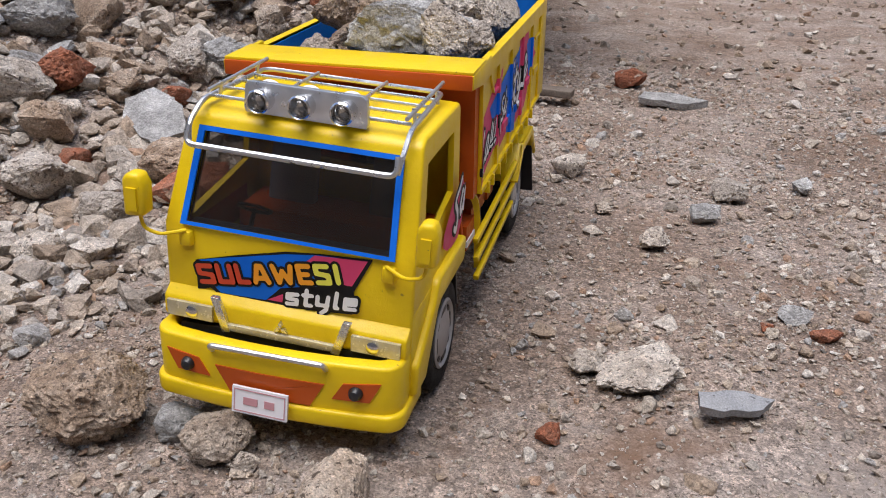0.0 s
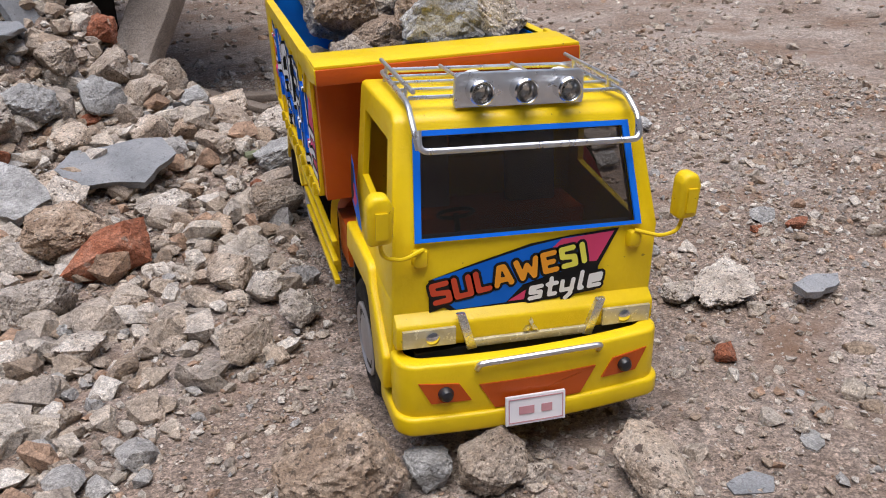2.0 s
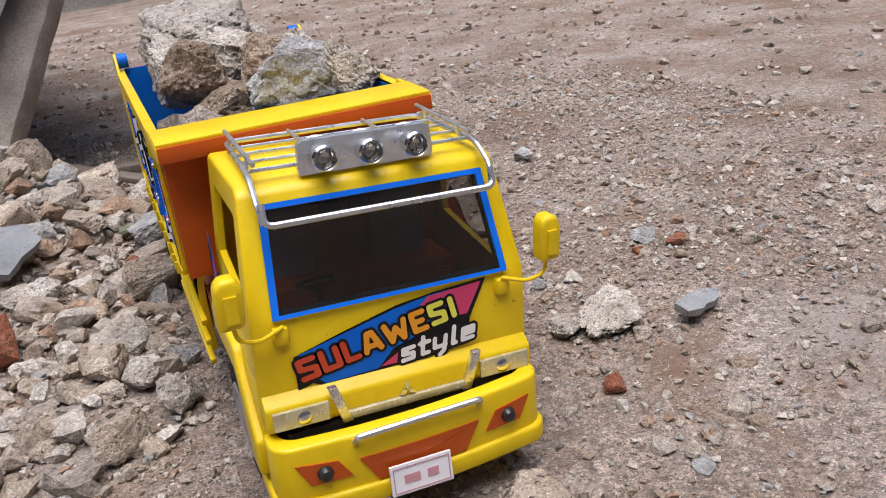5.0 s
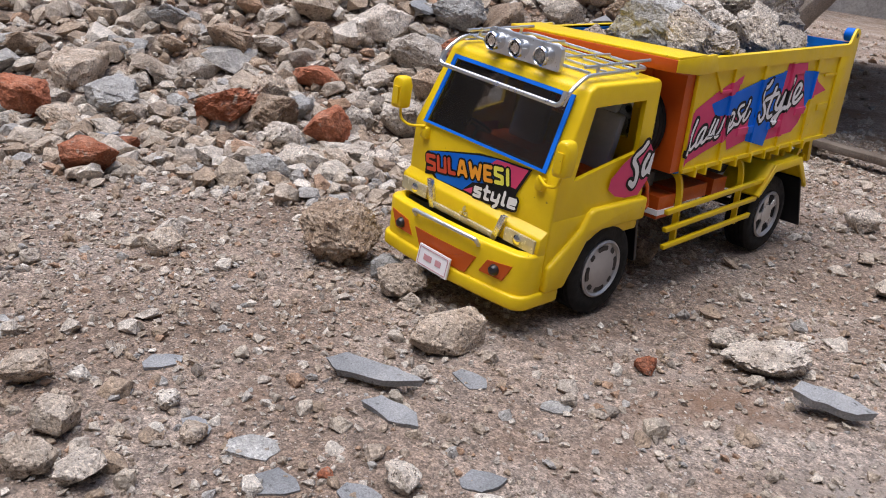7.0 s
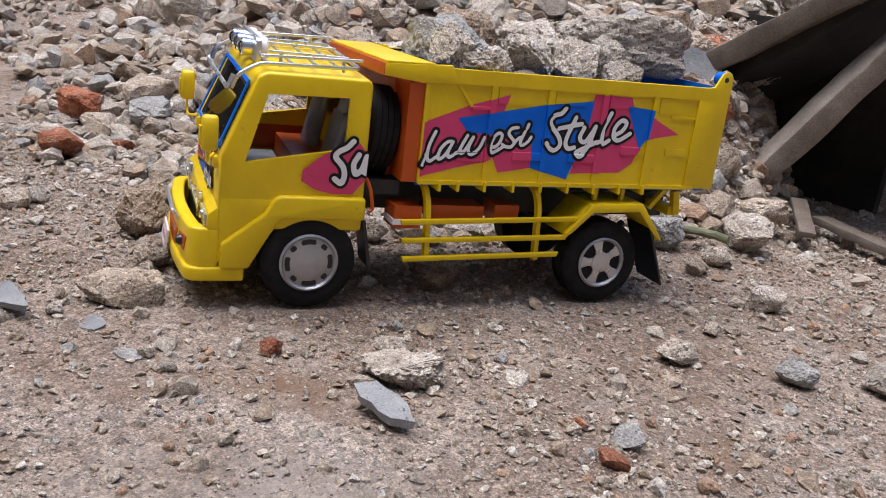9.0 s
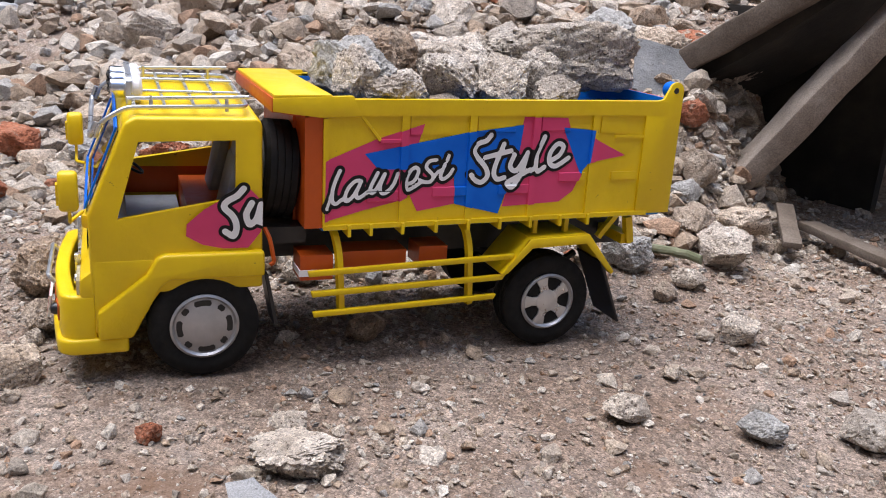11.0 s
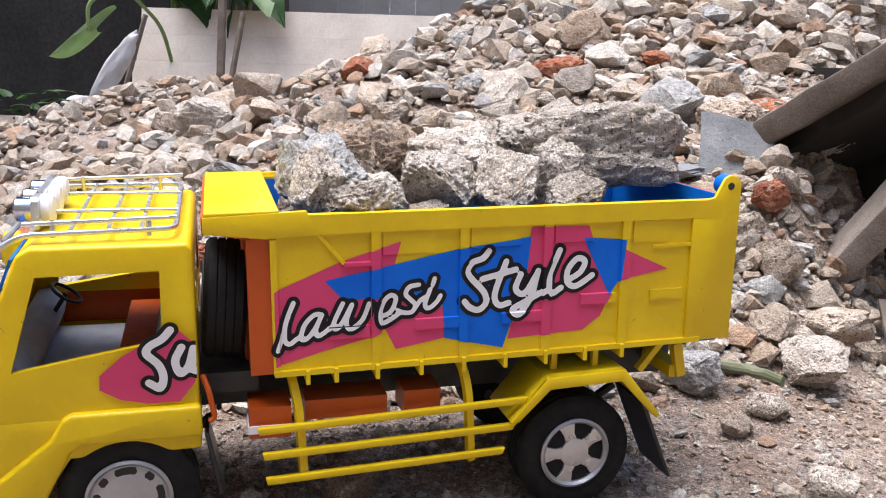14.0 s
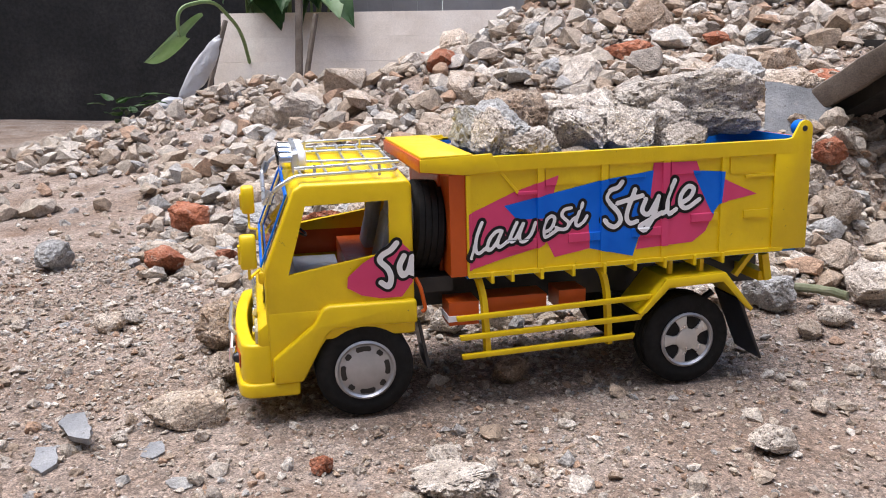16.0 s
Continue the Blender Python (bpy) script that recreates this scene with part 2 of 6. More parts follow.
def rounded(points, r, seg=4):
    """A polyline with its inner corners rounded."""
    pts = [Vector(p) for p in points]
    out = [pts[0]]
    for a, b, c in zip(pts, pts[1:], pts[2:]):
        q = min(r, (a - b).length / 2, (c - b).length / 2)
        u, w = b + (a - b).normalized() * q, b + (c - b).normalized() * q
        out += [u.lerp(b, k / seg).lerp(b.lerp(w, k / seg), k / seg) for k in range(seg + 1)]
    return out + [pts[-1]]


def lathe(profile, sides=40, axis="x"):
    """A ring of (radius, height) pairs turned about an axis."""
    bm = bmesh.new()
    rings = []
    for r, h in profile:
        ring = []
        for k in range(sides):
            c, s = r * math.cos(k * math.tau / sides), r * math.sin(k * math.tau / sides)
            ring.append(bm.verts.new({"x": (h, c, s), "y": (c, h, s), "z": (c, s, h)}[axis]))
        rings.append(ring)
    for q, w in zip(rings, rings[1:]):
        for k in range(sides):
            bm.faces.new((q[k], q[(k + 1) % sides], w[(k + 1) % sides], w[k]))
    bm.faces.new(rings[0]), bm.faces.new(rings[-1])
    bmesh.ops.recalc_face_normals(bm, faces=bm.faces)
    return bm


def cut_out(ob, *cutters):
    """Takes the cutters' shapes out of ob's mesh for good."""
    for c in cutters:
        mod = ob.modifiers.new("cut", "BOOLEAN")
        mod.object, mod.operation, mod.solver = c, "DIFFERENCE", "EXACT"
    dg = bpy.context.evaluated_depsgraph_get()
    me = bpy.data.meshes.new_from_object(ob.evaluated_get(dg))
    ob.modifiers.clear()
    old, ob.data = ob.data, me
    bpy.data.meshes.remove(old)
    for c in cutters:
        bpy.data.objects.remove(c)
    me.shade_smooth()
    me.set_sharp_from_angle(angle=radians(35))


def flat(poly):
    bm = bmesh.new()
    bm.faces.new([bm.verts.new((*p, 0)) for p in poly])
    bmesh.ops.triangulate(bm, faces=bm.faces)
    return bm


def blob_outline(poly, seg=3):
    """A closed outline, corners cut by Chaikin's rule."""
    for _ in range(seg):
        poly = [q for a, b in zip(poly, poly[1:] + poly[:1]) for q in ((a[0] * 0.75 + b[0] * 0.25, a[1] * 0.75 + b[1] * 0.25), (a[0] * 0.25 + b[0] * 0.75, a[1] * 0.25 + b[1] * 0.75))]
    return poly


def fitted(bm, ribs, lift, clip=None):
    """A flat decal in (x, y), moulded over raised ribs (x0, x1, y0, y1, height); z becomes the height over the panel."""
    e = 0.0005
    for k, axis in ((0, (1, 0, 0)), (1, (0, 1, 0))):
        cuts = sorted({round(c, 5) for r in ribs for c in (r[2 * k] - e, r[2 * k], r[2 * k + 1], r[2 * k + 1] + e)})
        for c in cuts:
            co = (c, 0, 0) if k == 0 else (0, c, 0)
            bmesh.ops.bisect_plane(bm, geom=bm.verts[:] + bm.edges[:] + bm.faces[:], plane_co=co, plane_no=axis)
    for v in bm.verts:
        v.co.z = lift + max([0] + [h for x0, x1, y0, y1, h in ribs if x0 - 1e-5 <= v.co.x <= x1 + 1e-5 and y0 - 1e-5 <= v.co.y <= y1 + 1e-5])
    return bm


def flowing(points, seg=5):
    """A smooth line through the points of a pen stroke."""
    p = [Vector(q) for q in points]
    p = [p[0] * 2 - p[1]] + p + [p[-1] * 2 - p[-2]]
    out = []
    for a, b, c, d in zip(p, p[1:], p[2:], p[3:]):
        for k in range(seg):
            t = k / seg
            out.append((b * 2 + (c - a) * t + (a * 2 - b * 5 + c * 4 - d) * t * t + (b * 3 - a - c * 3 + d) * t ** 3) * 0.5)
    return [tuple(q) for q in out + [p[-2]]]


def brushed(lines, half, cell, square=False):
    """Pen strokes of one width as a flat bmesh in x and y; strokes that cross melt into one."""
    segs = [(np.array(a), np.array(b)) for q in lines for a, b in zip(q, q[1:])]
    pts = np.array([p for q in lines for p in q])
    lo, hi = pts.min(0) - half * 2, pts.max(0) + half * 2
    xs, ys = np.arange(lo[0], hi[0] + cell, cell), np.arange(lo[1], hi[1] + cell, cell)
    X, Y = np.meshgrid(xs, ys)
    D = np.full(X.shape, 9.0)
    for a, b in segs:
        d = b - a
        t = np.clip(((X - a[0]) * d[0] + (Y - a[1]) * d[1]) / max(d @ d, 1e-12), 0, 1)
        dx, dy = np.abs(X - a[0] - t * d[0]), np.abs(Y - a[1] - t * d[1])
        D = np.minimum(D, np.maximum(np.maximum(dx, dy), (dx + dy) * 0.72) if square else np.hypot(dx, dy))
    D -= half
    bm, made = bmesh.new(), {}

    def vert(x, y):
        key = (round(x, 7), round(y, 7))
        if key not in made:
            made[key] = bm.verts.new((x, y, 0))
        return made[key]
    for j in range(len(ys) - 1):
        for i in range(len(xs) - 1):
            c = [(xs[i], ys[j], D[j, i]), (xs[i + 1], ys[j], D[j, i + 1]), (xs[i + 1], ys[j + 1], D[j + 1, i + 1]), (xs[i], ys[j + 1], D[j + 1, i])]
            if min(q[2] for q in c) >= 0:
                continue
            poly = []
            for a, b in zip(c, c[1:] + c[:1]):
                if a[2] < 0:
                    poly.append(vert(a[0], a[1]))
                if (a[2] < 0) != (b[2] < 0):
                    k = a[2] / (a[2] - b[2])
                    poly.append(vert(a[0] + (b[0] - a[0]) * k, a[1] + (b[1] - a[1]) * k))
            poly = [v for k, v in enumerate(poly) if v is not poly[k - 1]]
            if len(set(poly)) == len(poly) > 2:
                bm.faces.new(poly)
    return bm


# square capitals and small letters as strokes in a unit box
SQUARE = {"S": ([(1, 1), (0, 1), (0, 0.55), (1, 0.45), (1, 0), (0, 0)],), "U": ([(0, 1), (0, 0), (1, 0), (1, 1)],), "L": ([(0, 1), (0, 0), (1, 0)],), "I": ([(0.5, 1), (0.5, 0)],)}
SQUARE["A"] = ([(0, 0), (0.35, 1), (0.65, 1), (1, 0)], [(0.2, 0.25), (0.85, 0.25)])
SQUARE["W"] = ([(0, 1), (0.2, 0), (0.5, 0.7), (0.8, 0), (1, 1)],)
SQUARE["E"] = ([(1, 1), (0, 1), (0, 0), (1, 0)], [(0, 0.5), (0.8, 0.5)])
SQUARE["T"] = ([(0, 1), (1, 1)], [(0.5, 1), (0.5, 0)])
SQUARE["Y"] = ([(0, 1), (0.5, 0.45), (1, 1)], [(0.5, 0.45), (0.5, 0)])
SQUARE["s"] = ([(1, 0.66), (0, 0.66), (0, 0.36), (1, 0.3), (1, 0), (0, 0)],)
SQUARE["t"] = ([(0.35, 1), (0.35, 0), (1, 0)], [(0, 0.66), (1, 0.66)])
SQUARE["y"] = ([(0, 0.66), (0, 0.1), (1, 0.1)], [(1, 0.66), (0.9, -0.2), (0.5, -0.42)])
SQUARE["l"] = ([(0.4, 1), (0.3, 0), (0.8, 0)],)
SQUARE["e"] = ([(1, 0), (0, 0), (0, 0.66), (1, 0.66), (1, 0.33), (0, 0.33)],)


def square_letter(ch, x, y, w, h, lean=0.0):
    """The strokes of one letter in a box w wide and h high whose lower left corner is x, y."""
    return [[(x + px * w + lean * py * h, y + py * h) for px, py in q] for q in SQUARE[ch]]


# ---- the toy dump truck: front axle at y = 0, nose towards -y ----
truck = thing("toy_dump_truck", "handmade yellow and orange toy dump truck loaded with stones", "toy truck")
CAB = pose(0, 0, 0.055, 0, 3.6, 0) @ pose(0, 0, -0.055)


def cab_solid(grow, r, name):
    prof = [(-0.0695, 0.0665), (-0.0695, 0.120), (-0.0465, 0.1775), (-0.040, 0.181), (0.0345, 0.1815), (0.0375, 0.178), (0.0385, 0.0665)]
    cy, cz = -0.015, 0.122
    k = lambda p: (p[0] + grow * (1 if p[0] > cy else -1), p[1] + grow * (1 if p[1] > cz else -1))
    bm = prism("x", -0.0735 - grow, 0.0735 + grow, [k(p) for p in prof])
    for v in bm.verts:
        if v.co.z > 0.118:
            v.co.x *= 1 - 0.085 * (v.co.z - 0.118) / 0.06
    bevelled(bm, r, 4)
    return link_mesh(name, bm, YELLOW)


def cutter(bm):
    return link_mesh("cutter", bm, BLACK)


def tilted_prism(poly, depth, m):
    bm = prism("z", -depth, depth, poly)
    bm.transform(m)
    return bm


WS = pose(0, -0.0595, 0.1475, 68.2, 0, 0)
ws_poly = [(-0.0585, -0.0265), (0.0585, -0.0265), (0.055, 0.024), (-0.055, 0.024)]
body = cab_solid(0, 0.0065, "cab")
hollow = prism("x", -0.0695, 0.0695, [(-0.066, 0.0695), (-0.066, 0.120), (-0.0435, 0.1735), (-0.039, 0.177), (0.033, 0.1775), (0.0345, 0.174), (0.035, 0.0695)])
for v in hollow.verts:
    if v.co.z > 0.118:
        v.co.x *= 1 - 0.085 * (v.co.z - 0.118) / 0.06
cut_out(body, cutter(hollow))
cut_out(body, cutter(tilted_prism(ws_poly, 0.012, WS)))
for a, b in ((-0.1, -0.05), (0.05, 0.1)):
    cut_out(body, cutter(prism("x", a, b, [(-0.0525, 0.1170), (-0.0385, 0.1660), (0.0205, 0.1672), (0.0205, 0.1290)])))
cut_out(body, cutter(prism("y", 0.03, 0.05, [(-0.05, 0.132), (0.05, 0.132), (0.048, 0.162), (-0.048, 0.162)])))
cab = body
cab.parent, cab.matrix_basis = truck, CAB
cab["label"] = "glossy yellow cab with blue-edged windscreen and stickers"


def ring_frame(outer, inner, h):
    """A flat frame between two outlines of equally many corners, in x and y, h thick."""
    bm = bmesh.new()
    n = len(outer)
    rows = [[bm.verts.new((*p, z)) for p in poly] for poly, z in ((outer, 0), (outer, h), (inner, h), (inner, 0))]
    for a, b in zip(rows, rows[1:] + rows[:1]):
        for i in range(n):
            bm.faces.new((a[i], a[(i + 1) % n], b[(i + 1) % n], b[i]))
    bmesh.ops.recalc_face_normals(bm, faces=bm.faces)
    return bm


def placed(bm, m):
    bm.transform(m)
    return bm


WSF = WS @ pose(0, 0, 0.0006)
outer = [(-0.0620, -0.0285), (0.0620, -0.0285), (0.0585, 0.0268), (-0.0585, 0.0268)]
part("windscreen_trim", placed(ring_frame(outer, ws_poly, 0.0012), WSF), BLUE_VINYL, cab, "blue band round the windscreen")
part("windscreen", placed(prism("z", -0.0016, -0.0006, [(x * 1.01, y * 1.01) for x, y in ws_poly]), WS), TINTED, cab, "smoky tinted windscreen")
part("rear_pane", prism("y", 0.0364, 0.0372, [(-0.051, 0.131), (0.051, 0.131), (0.049, 0.163), (-0.049, 0.163)]), CLEAR, cab)

# lower cab: nose ledge, headlights, grille, arches
nose = prism("x", -0.0725, 0.0725, [(-0.0655, 0.0640), (-0.0745, 0.0640), (-0.0765, 0.0672), (-0.0760, 0.0775), (-0.0690, 0.0830), (-0.0655, 0.0830)], 0.0014)
part("nose_panel", nose, YELLOW, cab)
for s in (-1, 1):
    lo, hi = sorted((s * 0.0415, s * 0.0695))
    lamp = part("headlight", block(lo, hi, -0.0782, -0.072, 0.0665, 0.0760, 0.001), LENS, cab, "clear foil-backed headlight")
    part("bulb", placed(lathe([(0.0036, 0), (0.0036, 0.0008), (0.0024, 0.0016), (0.0004, 0.0019)], 20, "y"), pose(s * 0.054, -0.0783, 0.0712, 0, 0, 180)), CHROME, lamp)
    part("grille_strip", placed(prism("y", -0.0795, -0.0760, [(s * 0.0415, 0.0835), (s * 0.0368, 0.0835), (s * 0.0300, 0.0630), (s * 0.0352, 0.0625)], 0.0004), pose(0, 0, 0)), FOIL, cab, "silver foil strip")
part("grille", prism("y", -0.0786, -0.0745, [(-0.0330, 0.0632), (0.0330, 0.0632), (0.0345, 0.0675), (-0.0345, 0.0675)], 0.0006), LENS, cab)
for a in (90, 210, 330):
    c, s = math.cos(radians(a)), math.sin(radians(a))
    lozenge = [(0.0002 * c, 0.0002 * s)] + [(0.0026 * math.cos(radians(a + d)), 0.0026 * math.sin(radians(a + d))) for d in (28,)] + [(0.0048 * c, 0.0048 * s)] + [(0.0026 * math.cos(radians(a - 28)), 0.0026 * math.sin(radians(a - 28)))]
    part("badge", placed(prism("y", -0.0786, -0.0768, lozenge), pose(0, 0, 0.0715)), FOIL, cab)


def arch(s):
    pts = [(-0.066, 0.0855), (-0.0335, 0.0860), (-0.0310, 0.0935), (0.0385, 0.0935), (0.0385, 0.0755), (-0.0235, 0.0755), (-0.0290, 0.0700), (-0.0460, 0.0360), (-0.066, 0.0360)]
    a, b = sorted((s * 0.0700, s * 0.0775))
    bm = prism("x", a, b, [(-0.0665, 0.0560), (-0.0365, 0.0800), (-0.0300, 0.0915), (-0.0250, 0.0938), (0.0388, 0.0938), (0.0395, 0.0760), (-0.0215, 0.0760), (-0.0270, 0.0720), (-0.0455, 0.0365), (-0.0665, 0.0365)], 0.0022, 3)
    return bm


for s in (-1, 1):
    part("wheel_arch", arch(s), YELLOW, cab)
    a, b = sorted((s * 0.0690, s * 0.0735))
    part("lower_panel", prism("x", a, b, [(-0.0680, 0.040), (-0.0680, 0.0900), (0.0370, 0.0900), (0.037, 0.078), (-0.020, 0.078), (-0.0465, 0.040)], 0.0012), YELLOW, cab)
    # mirrors on bent arms
    mx, hw = 0.0815 * s, 0.0065 if s < 0 else 0.0058
    mir = part("mirror", bevelled(prism("y", -0.0845, -0.0735, [(mx - hw, 0.1265), (mx + hw * 0.9, 0.1275), (mx + hw, 0.1450), (mx + hw * 0.55, 0.1515), (mx - hw * 0.55, 0.1515), (mx - hw, 0.1475)]), 0.0026, 3), YELLOW, cab, "yellow wing mirror")
    part("mirror_relief", block(mx - hw * 0.45, mx + hw * 0.45, -0.0858, -0.0840, 0.1310, 0.1440, 0.0008), YELLOW, mir)
    part("mirror_arm", tube(rounded([(s * 0.058, -0.0725, 0.1185), (s * 0.070, -0.079, 0.1165), (s * 0.080, -0.079, 0.1190), (s * 0.0815, -0.079, 0.128)], 0.004), 0.0011, 8), YELLOW, mir)
    part("indicator", bevelled(prism("z", 0.1085, 0.1180, [(s * 0.0540, -0.0670), (s * 0.0555, -0.0735), (s * 0.0625, -0.0735), (s * 0.0640, -0.0670)]), 0.002, 2), YELLOW, cab)

# front sticker
FS = pose(0.0, -0.06975, 0.0, 90, 0, 0)


def front_decal(name, bm, mat, lift, label="", holder=None):
    return part(name, placed(bm, FS @ pose(0, 0, lift)), mat, holder or cab, label, smooth=False)


front = front_decal("sticker", flat([(-0.0545, 0.1002), (-0.030, 0.1075), (0.0, 0.1155), (0.020, 0.1180), (0.0498, 0.1200), (0.0398, 0.0990), (0.0392, 0.0846), (0.010, 0.0817), (-0.0005, 0.0817), (-0.0403, 0.0806), (-0.046, 0.0840), (-0.0539, 0.0817)]), BLACK_VINYL, 0.0006, "printed sticker that reads SULAWESI style")
front_decal("blue_field", flat([(-0.0525, 0.1008), (-0.030, 0.1065), (0.0, 0.1140), (0.019, 0.1170), (0.030, 0.1175), (0.028, 0.1000), (0.010, 0.0960), (-0.003, 0.0925), (-0.012, 0.0832), (-0.0395, 0.0822), (-0.046, 0.0880), (-0.040, 0.0950)]), BLUE_VINYL, 0.0008, "", front)
front_decal("pink_field", flat([(0.017, 0.1165), (0.047, 0.1186), (0.0385, 0.1020), (0.030, 0.1020), (0.028, 0.1130), (0.012, 0.1118)]), PINK_VINYL, 0.00085, "", front)
front_decal("pink_fleck", flat([(-0.011, 0.0838), (-0.002, 0.0838), (-0.001, 0.0895)]), PINK_VINYL, 0.0009, "", front)
word = [("S", RED_VINYL), ("U", RED_VINYL), ("L", RED_VINYL), ("A", AMBER_VINYL), ("W", AMBER_VINYL), ("E", AMBER_VINYL), ("S", LEMON_VINYL), ("I", LEMON_VINYL)]
wide = [0.0118, 0.0118, 0.0100, 0.0122, 0.0150, 0.0104, 0.0108, 0.006]
x = -0.0520
for (ch, mat), w in zip(word, wide):
    lines = [[(px * math.cos(radians(9)) - py * math.sin(radians(9)), px * math.sin(radians(9)) + py * math.cos(radians(9))) for px, py in q] for q in square_letter(ch, 0.0016, 0.0014, w - 0.0042, 0.0098, -0.08)]
    for half, m2, lift in ((0.0029, BLACK_VINYL, 0.0011), (0.0015, mat, 0.0013)):
        front_decal("letter" if lift > 0.0012 else "letter_edge", placed(brushed(lines, half, 0.0007, True), pose(x, 0.0858 + (x + 0.052) * 0.19, 0)), m2, lift, "", front)
    x += w * 0.985
lines, u = [], 0.0
for ch, w in (("s", 0.0058), ("t", 0.0052), ("y", 0.0062), ("l", 0.0032), ("e", 0.0060)):
    lines += square_letter(ch, u, 0.0, w, 0.0092, 0.2)
    u += w + 0.0034
for half, m2, lift in ((0.0027, BLACK_VINYL, 0.0014), (0.0012, WHITE_VINYL, 0.0016)):
    front_decal("small_word" if lift > 0.0015 else "small_word_edge", placed(brushed(lines, half, 0.0007, True), pose(0.0010, 0.0842, 0, 0, 0, 6)), m2, lift, "", front)

# roof rack with lamp bar
rack = new("roof_rack")
rack["label"] = "silver wire roof rack with three spot lamps"
rack.parent, rack.matrix_basis = truck, CAB
R = 0.0011
for s in (-1, 1):
    part("side_rail", tube(rounded([(s * 0.0585, -0.0630, 0.1665), (s * 0.0600, -0.0600, 0.1760), (s * 0.0595, -0.045, 0.1855), (s * 0.0570, 0.026, 0.1870), (s * 0.0520, 0.0290, 0.1870), (0, 0.0290, 0.1870)], 0.006), 0.0015, 8), SILVER, rack)
    part("upper_rail", tube([(s * 0.0565, -0.044, 0.1905), (s * 0.0565, 0.030, 0.1930)], 0.0012, 8), SILVER, rack)
    for y in (-0.030, 0.016):
        part("strut", tube([(s * 0.0575, y, 0.1835), (s * 0.0560, y, 0.1925)], 0.0013, 6), SILVER, rack)
part("front_bar", tube(rounded([(-0.0585, -0.0622, 0.1760), (-0.0590, -0.0660, 0.1665), (0.0590, -0.0660, 0.1665), (0.0585, -0.0622, 0.1760)], 0.006), 0.0017, 8), SILVER, rack)
for y in (-0.040, -0.022, -0.004, 0.012):
    part("cross_bar", tube([(-0.0580, y, 0.1868), (0.0580, y, 0.1868)], R, 8), SILVER, rack)
for x in (-0.022, 0.022):
    part("long_bar", tube([(x, -0.042, 0.1888), (x, 0.029, 0.1888)], R, 8), SILVER, rack)
bar = part("lamp_plate", bevelled(prism("y", -0.0440, -0.0400, [(-0.0345, 0.1815), (0.0345, 0.1815), (0.0355, 0.1845), (0.0345, 0.1970), (0.0320, 0.1990), (-0.0320, 0.1990), (-0.0345, 0.1970), (-0.0355, 0.1845)]), 0.0006), SILVER, rack, "silver lamp plate")
for x in (-0.0235, 0.0, 0.0235):
    lamp = part("spot_lamp", placed(lathe([(0.0055, 0.004), (0.0062, 0.0), (0.0066, -0.0095), (0.0058, -0.0105), (0.0048, -0.0098), (0.0030, -0.005), (0.0006, -0.004)], 28, "y"), pose(x, -0.0430, 0.1905)), CHROME, bar, "chrome spot lamp")
    part("lamp_bulb", placed(lathe([(0.0046, 0.0), (0.0044, -0.0012), (0.0026, -0.0030), (0.0005, -0.0036)], 20, "y"), pose(x, -0.0518, 0.1905)), CLEAR, bar)
    part("lamp_back", placed(lathe([(0.0080, 0.0), (0.0085, 0.001), (0.0085, 0.0045), (0.0070, 0.0060), (0.001, 0.0066)], 24, "y"), pose(x, -0.0400, 0.1905)), PLATE, bar, "white lamp back")

# cab interior
part("bench_seat", block(-0.060, 0.060, -0.006, 0.030, 0.085, 0.108, 0.003), ORANGE, cab, "orange cab bench")
part("cab_floor", block(-0.060, 0.060, -0.060, -0.008, 0.072, 0.092, 0.003), GREY_SEAT, cab, "grey cab floor")
for s in (-1, 1):
    part("seat_back", merge(bevelled(prism("x", s * 0.034 - 0.016, s * 0.034 + 0.016, [(0.012, 0.106), (0.022, 0.106), (0.029, 0.150), (0.022, 0.151)]), 0.003, 2), bevelled(prism("x", s * 0.034 - 0.009, s * 0.034 + 0.009, [(0.022, 0.150), (0.028, 0.150), (0.030, 0.163), (0.025, 0.163)]), 0.002, 2)), GREY_SEAT, cab, "grey seat back")
part("dashboard", bevelled(prism("x", -0.064, 0.064, [(-0.0635, 0.100), (-0.0635, 0.117), (-0.053, 0.119), (-0.046, 0.110), (-0.048, 0.100)]), 0.002, 2), GREY_SEAT, cab, "grey dashboard")
part("steering_wheel", placed(tube([(0.0095 * math.cos(a * math.tau / 24), 0.0095 * math.sin(a * math.tau / 24), 0) for a in range(24)], 0.0011, 6, True), pose(-0.032, -0.041, 0.124, -35, 0, 0)), BLACK, cab)
part("steering_column", tube([(-0.032, -0.041, 0.124), (-0.032, -0.050, 0.110)], 0.0015, 6), BLACK, cab)
part("door_lining", prism("x", -0.0690, -0.0672, [(-0.050, 0.092), (-0.050, 0.116), (0.020, 0.1285), (0.020, 0.092)], 0.0005), ORANGE, cab)

# cab side stickers
for fat, m2, lift in ((0, PINK_VINYL, 0.0741), (0, None, 0)):
    if m2:
        bm = flat(blob_outline([(-0.0165, 0.1085), (0.006, 0.1285), (0.0365, 0.1395), (0.0365, 0.0960), (0.004, 0.0960)], 1))
        bm.transform(pose(0.0737, 0, 0, 90, 0, 90) @ Matrix.Identity(4))
        cab_sticker = part("side_sticker", bm, m2, cab, "pink sticker with the letters Su", smooth=False)
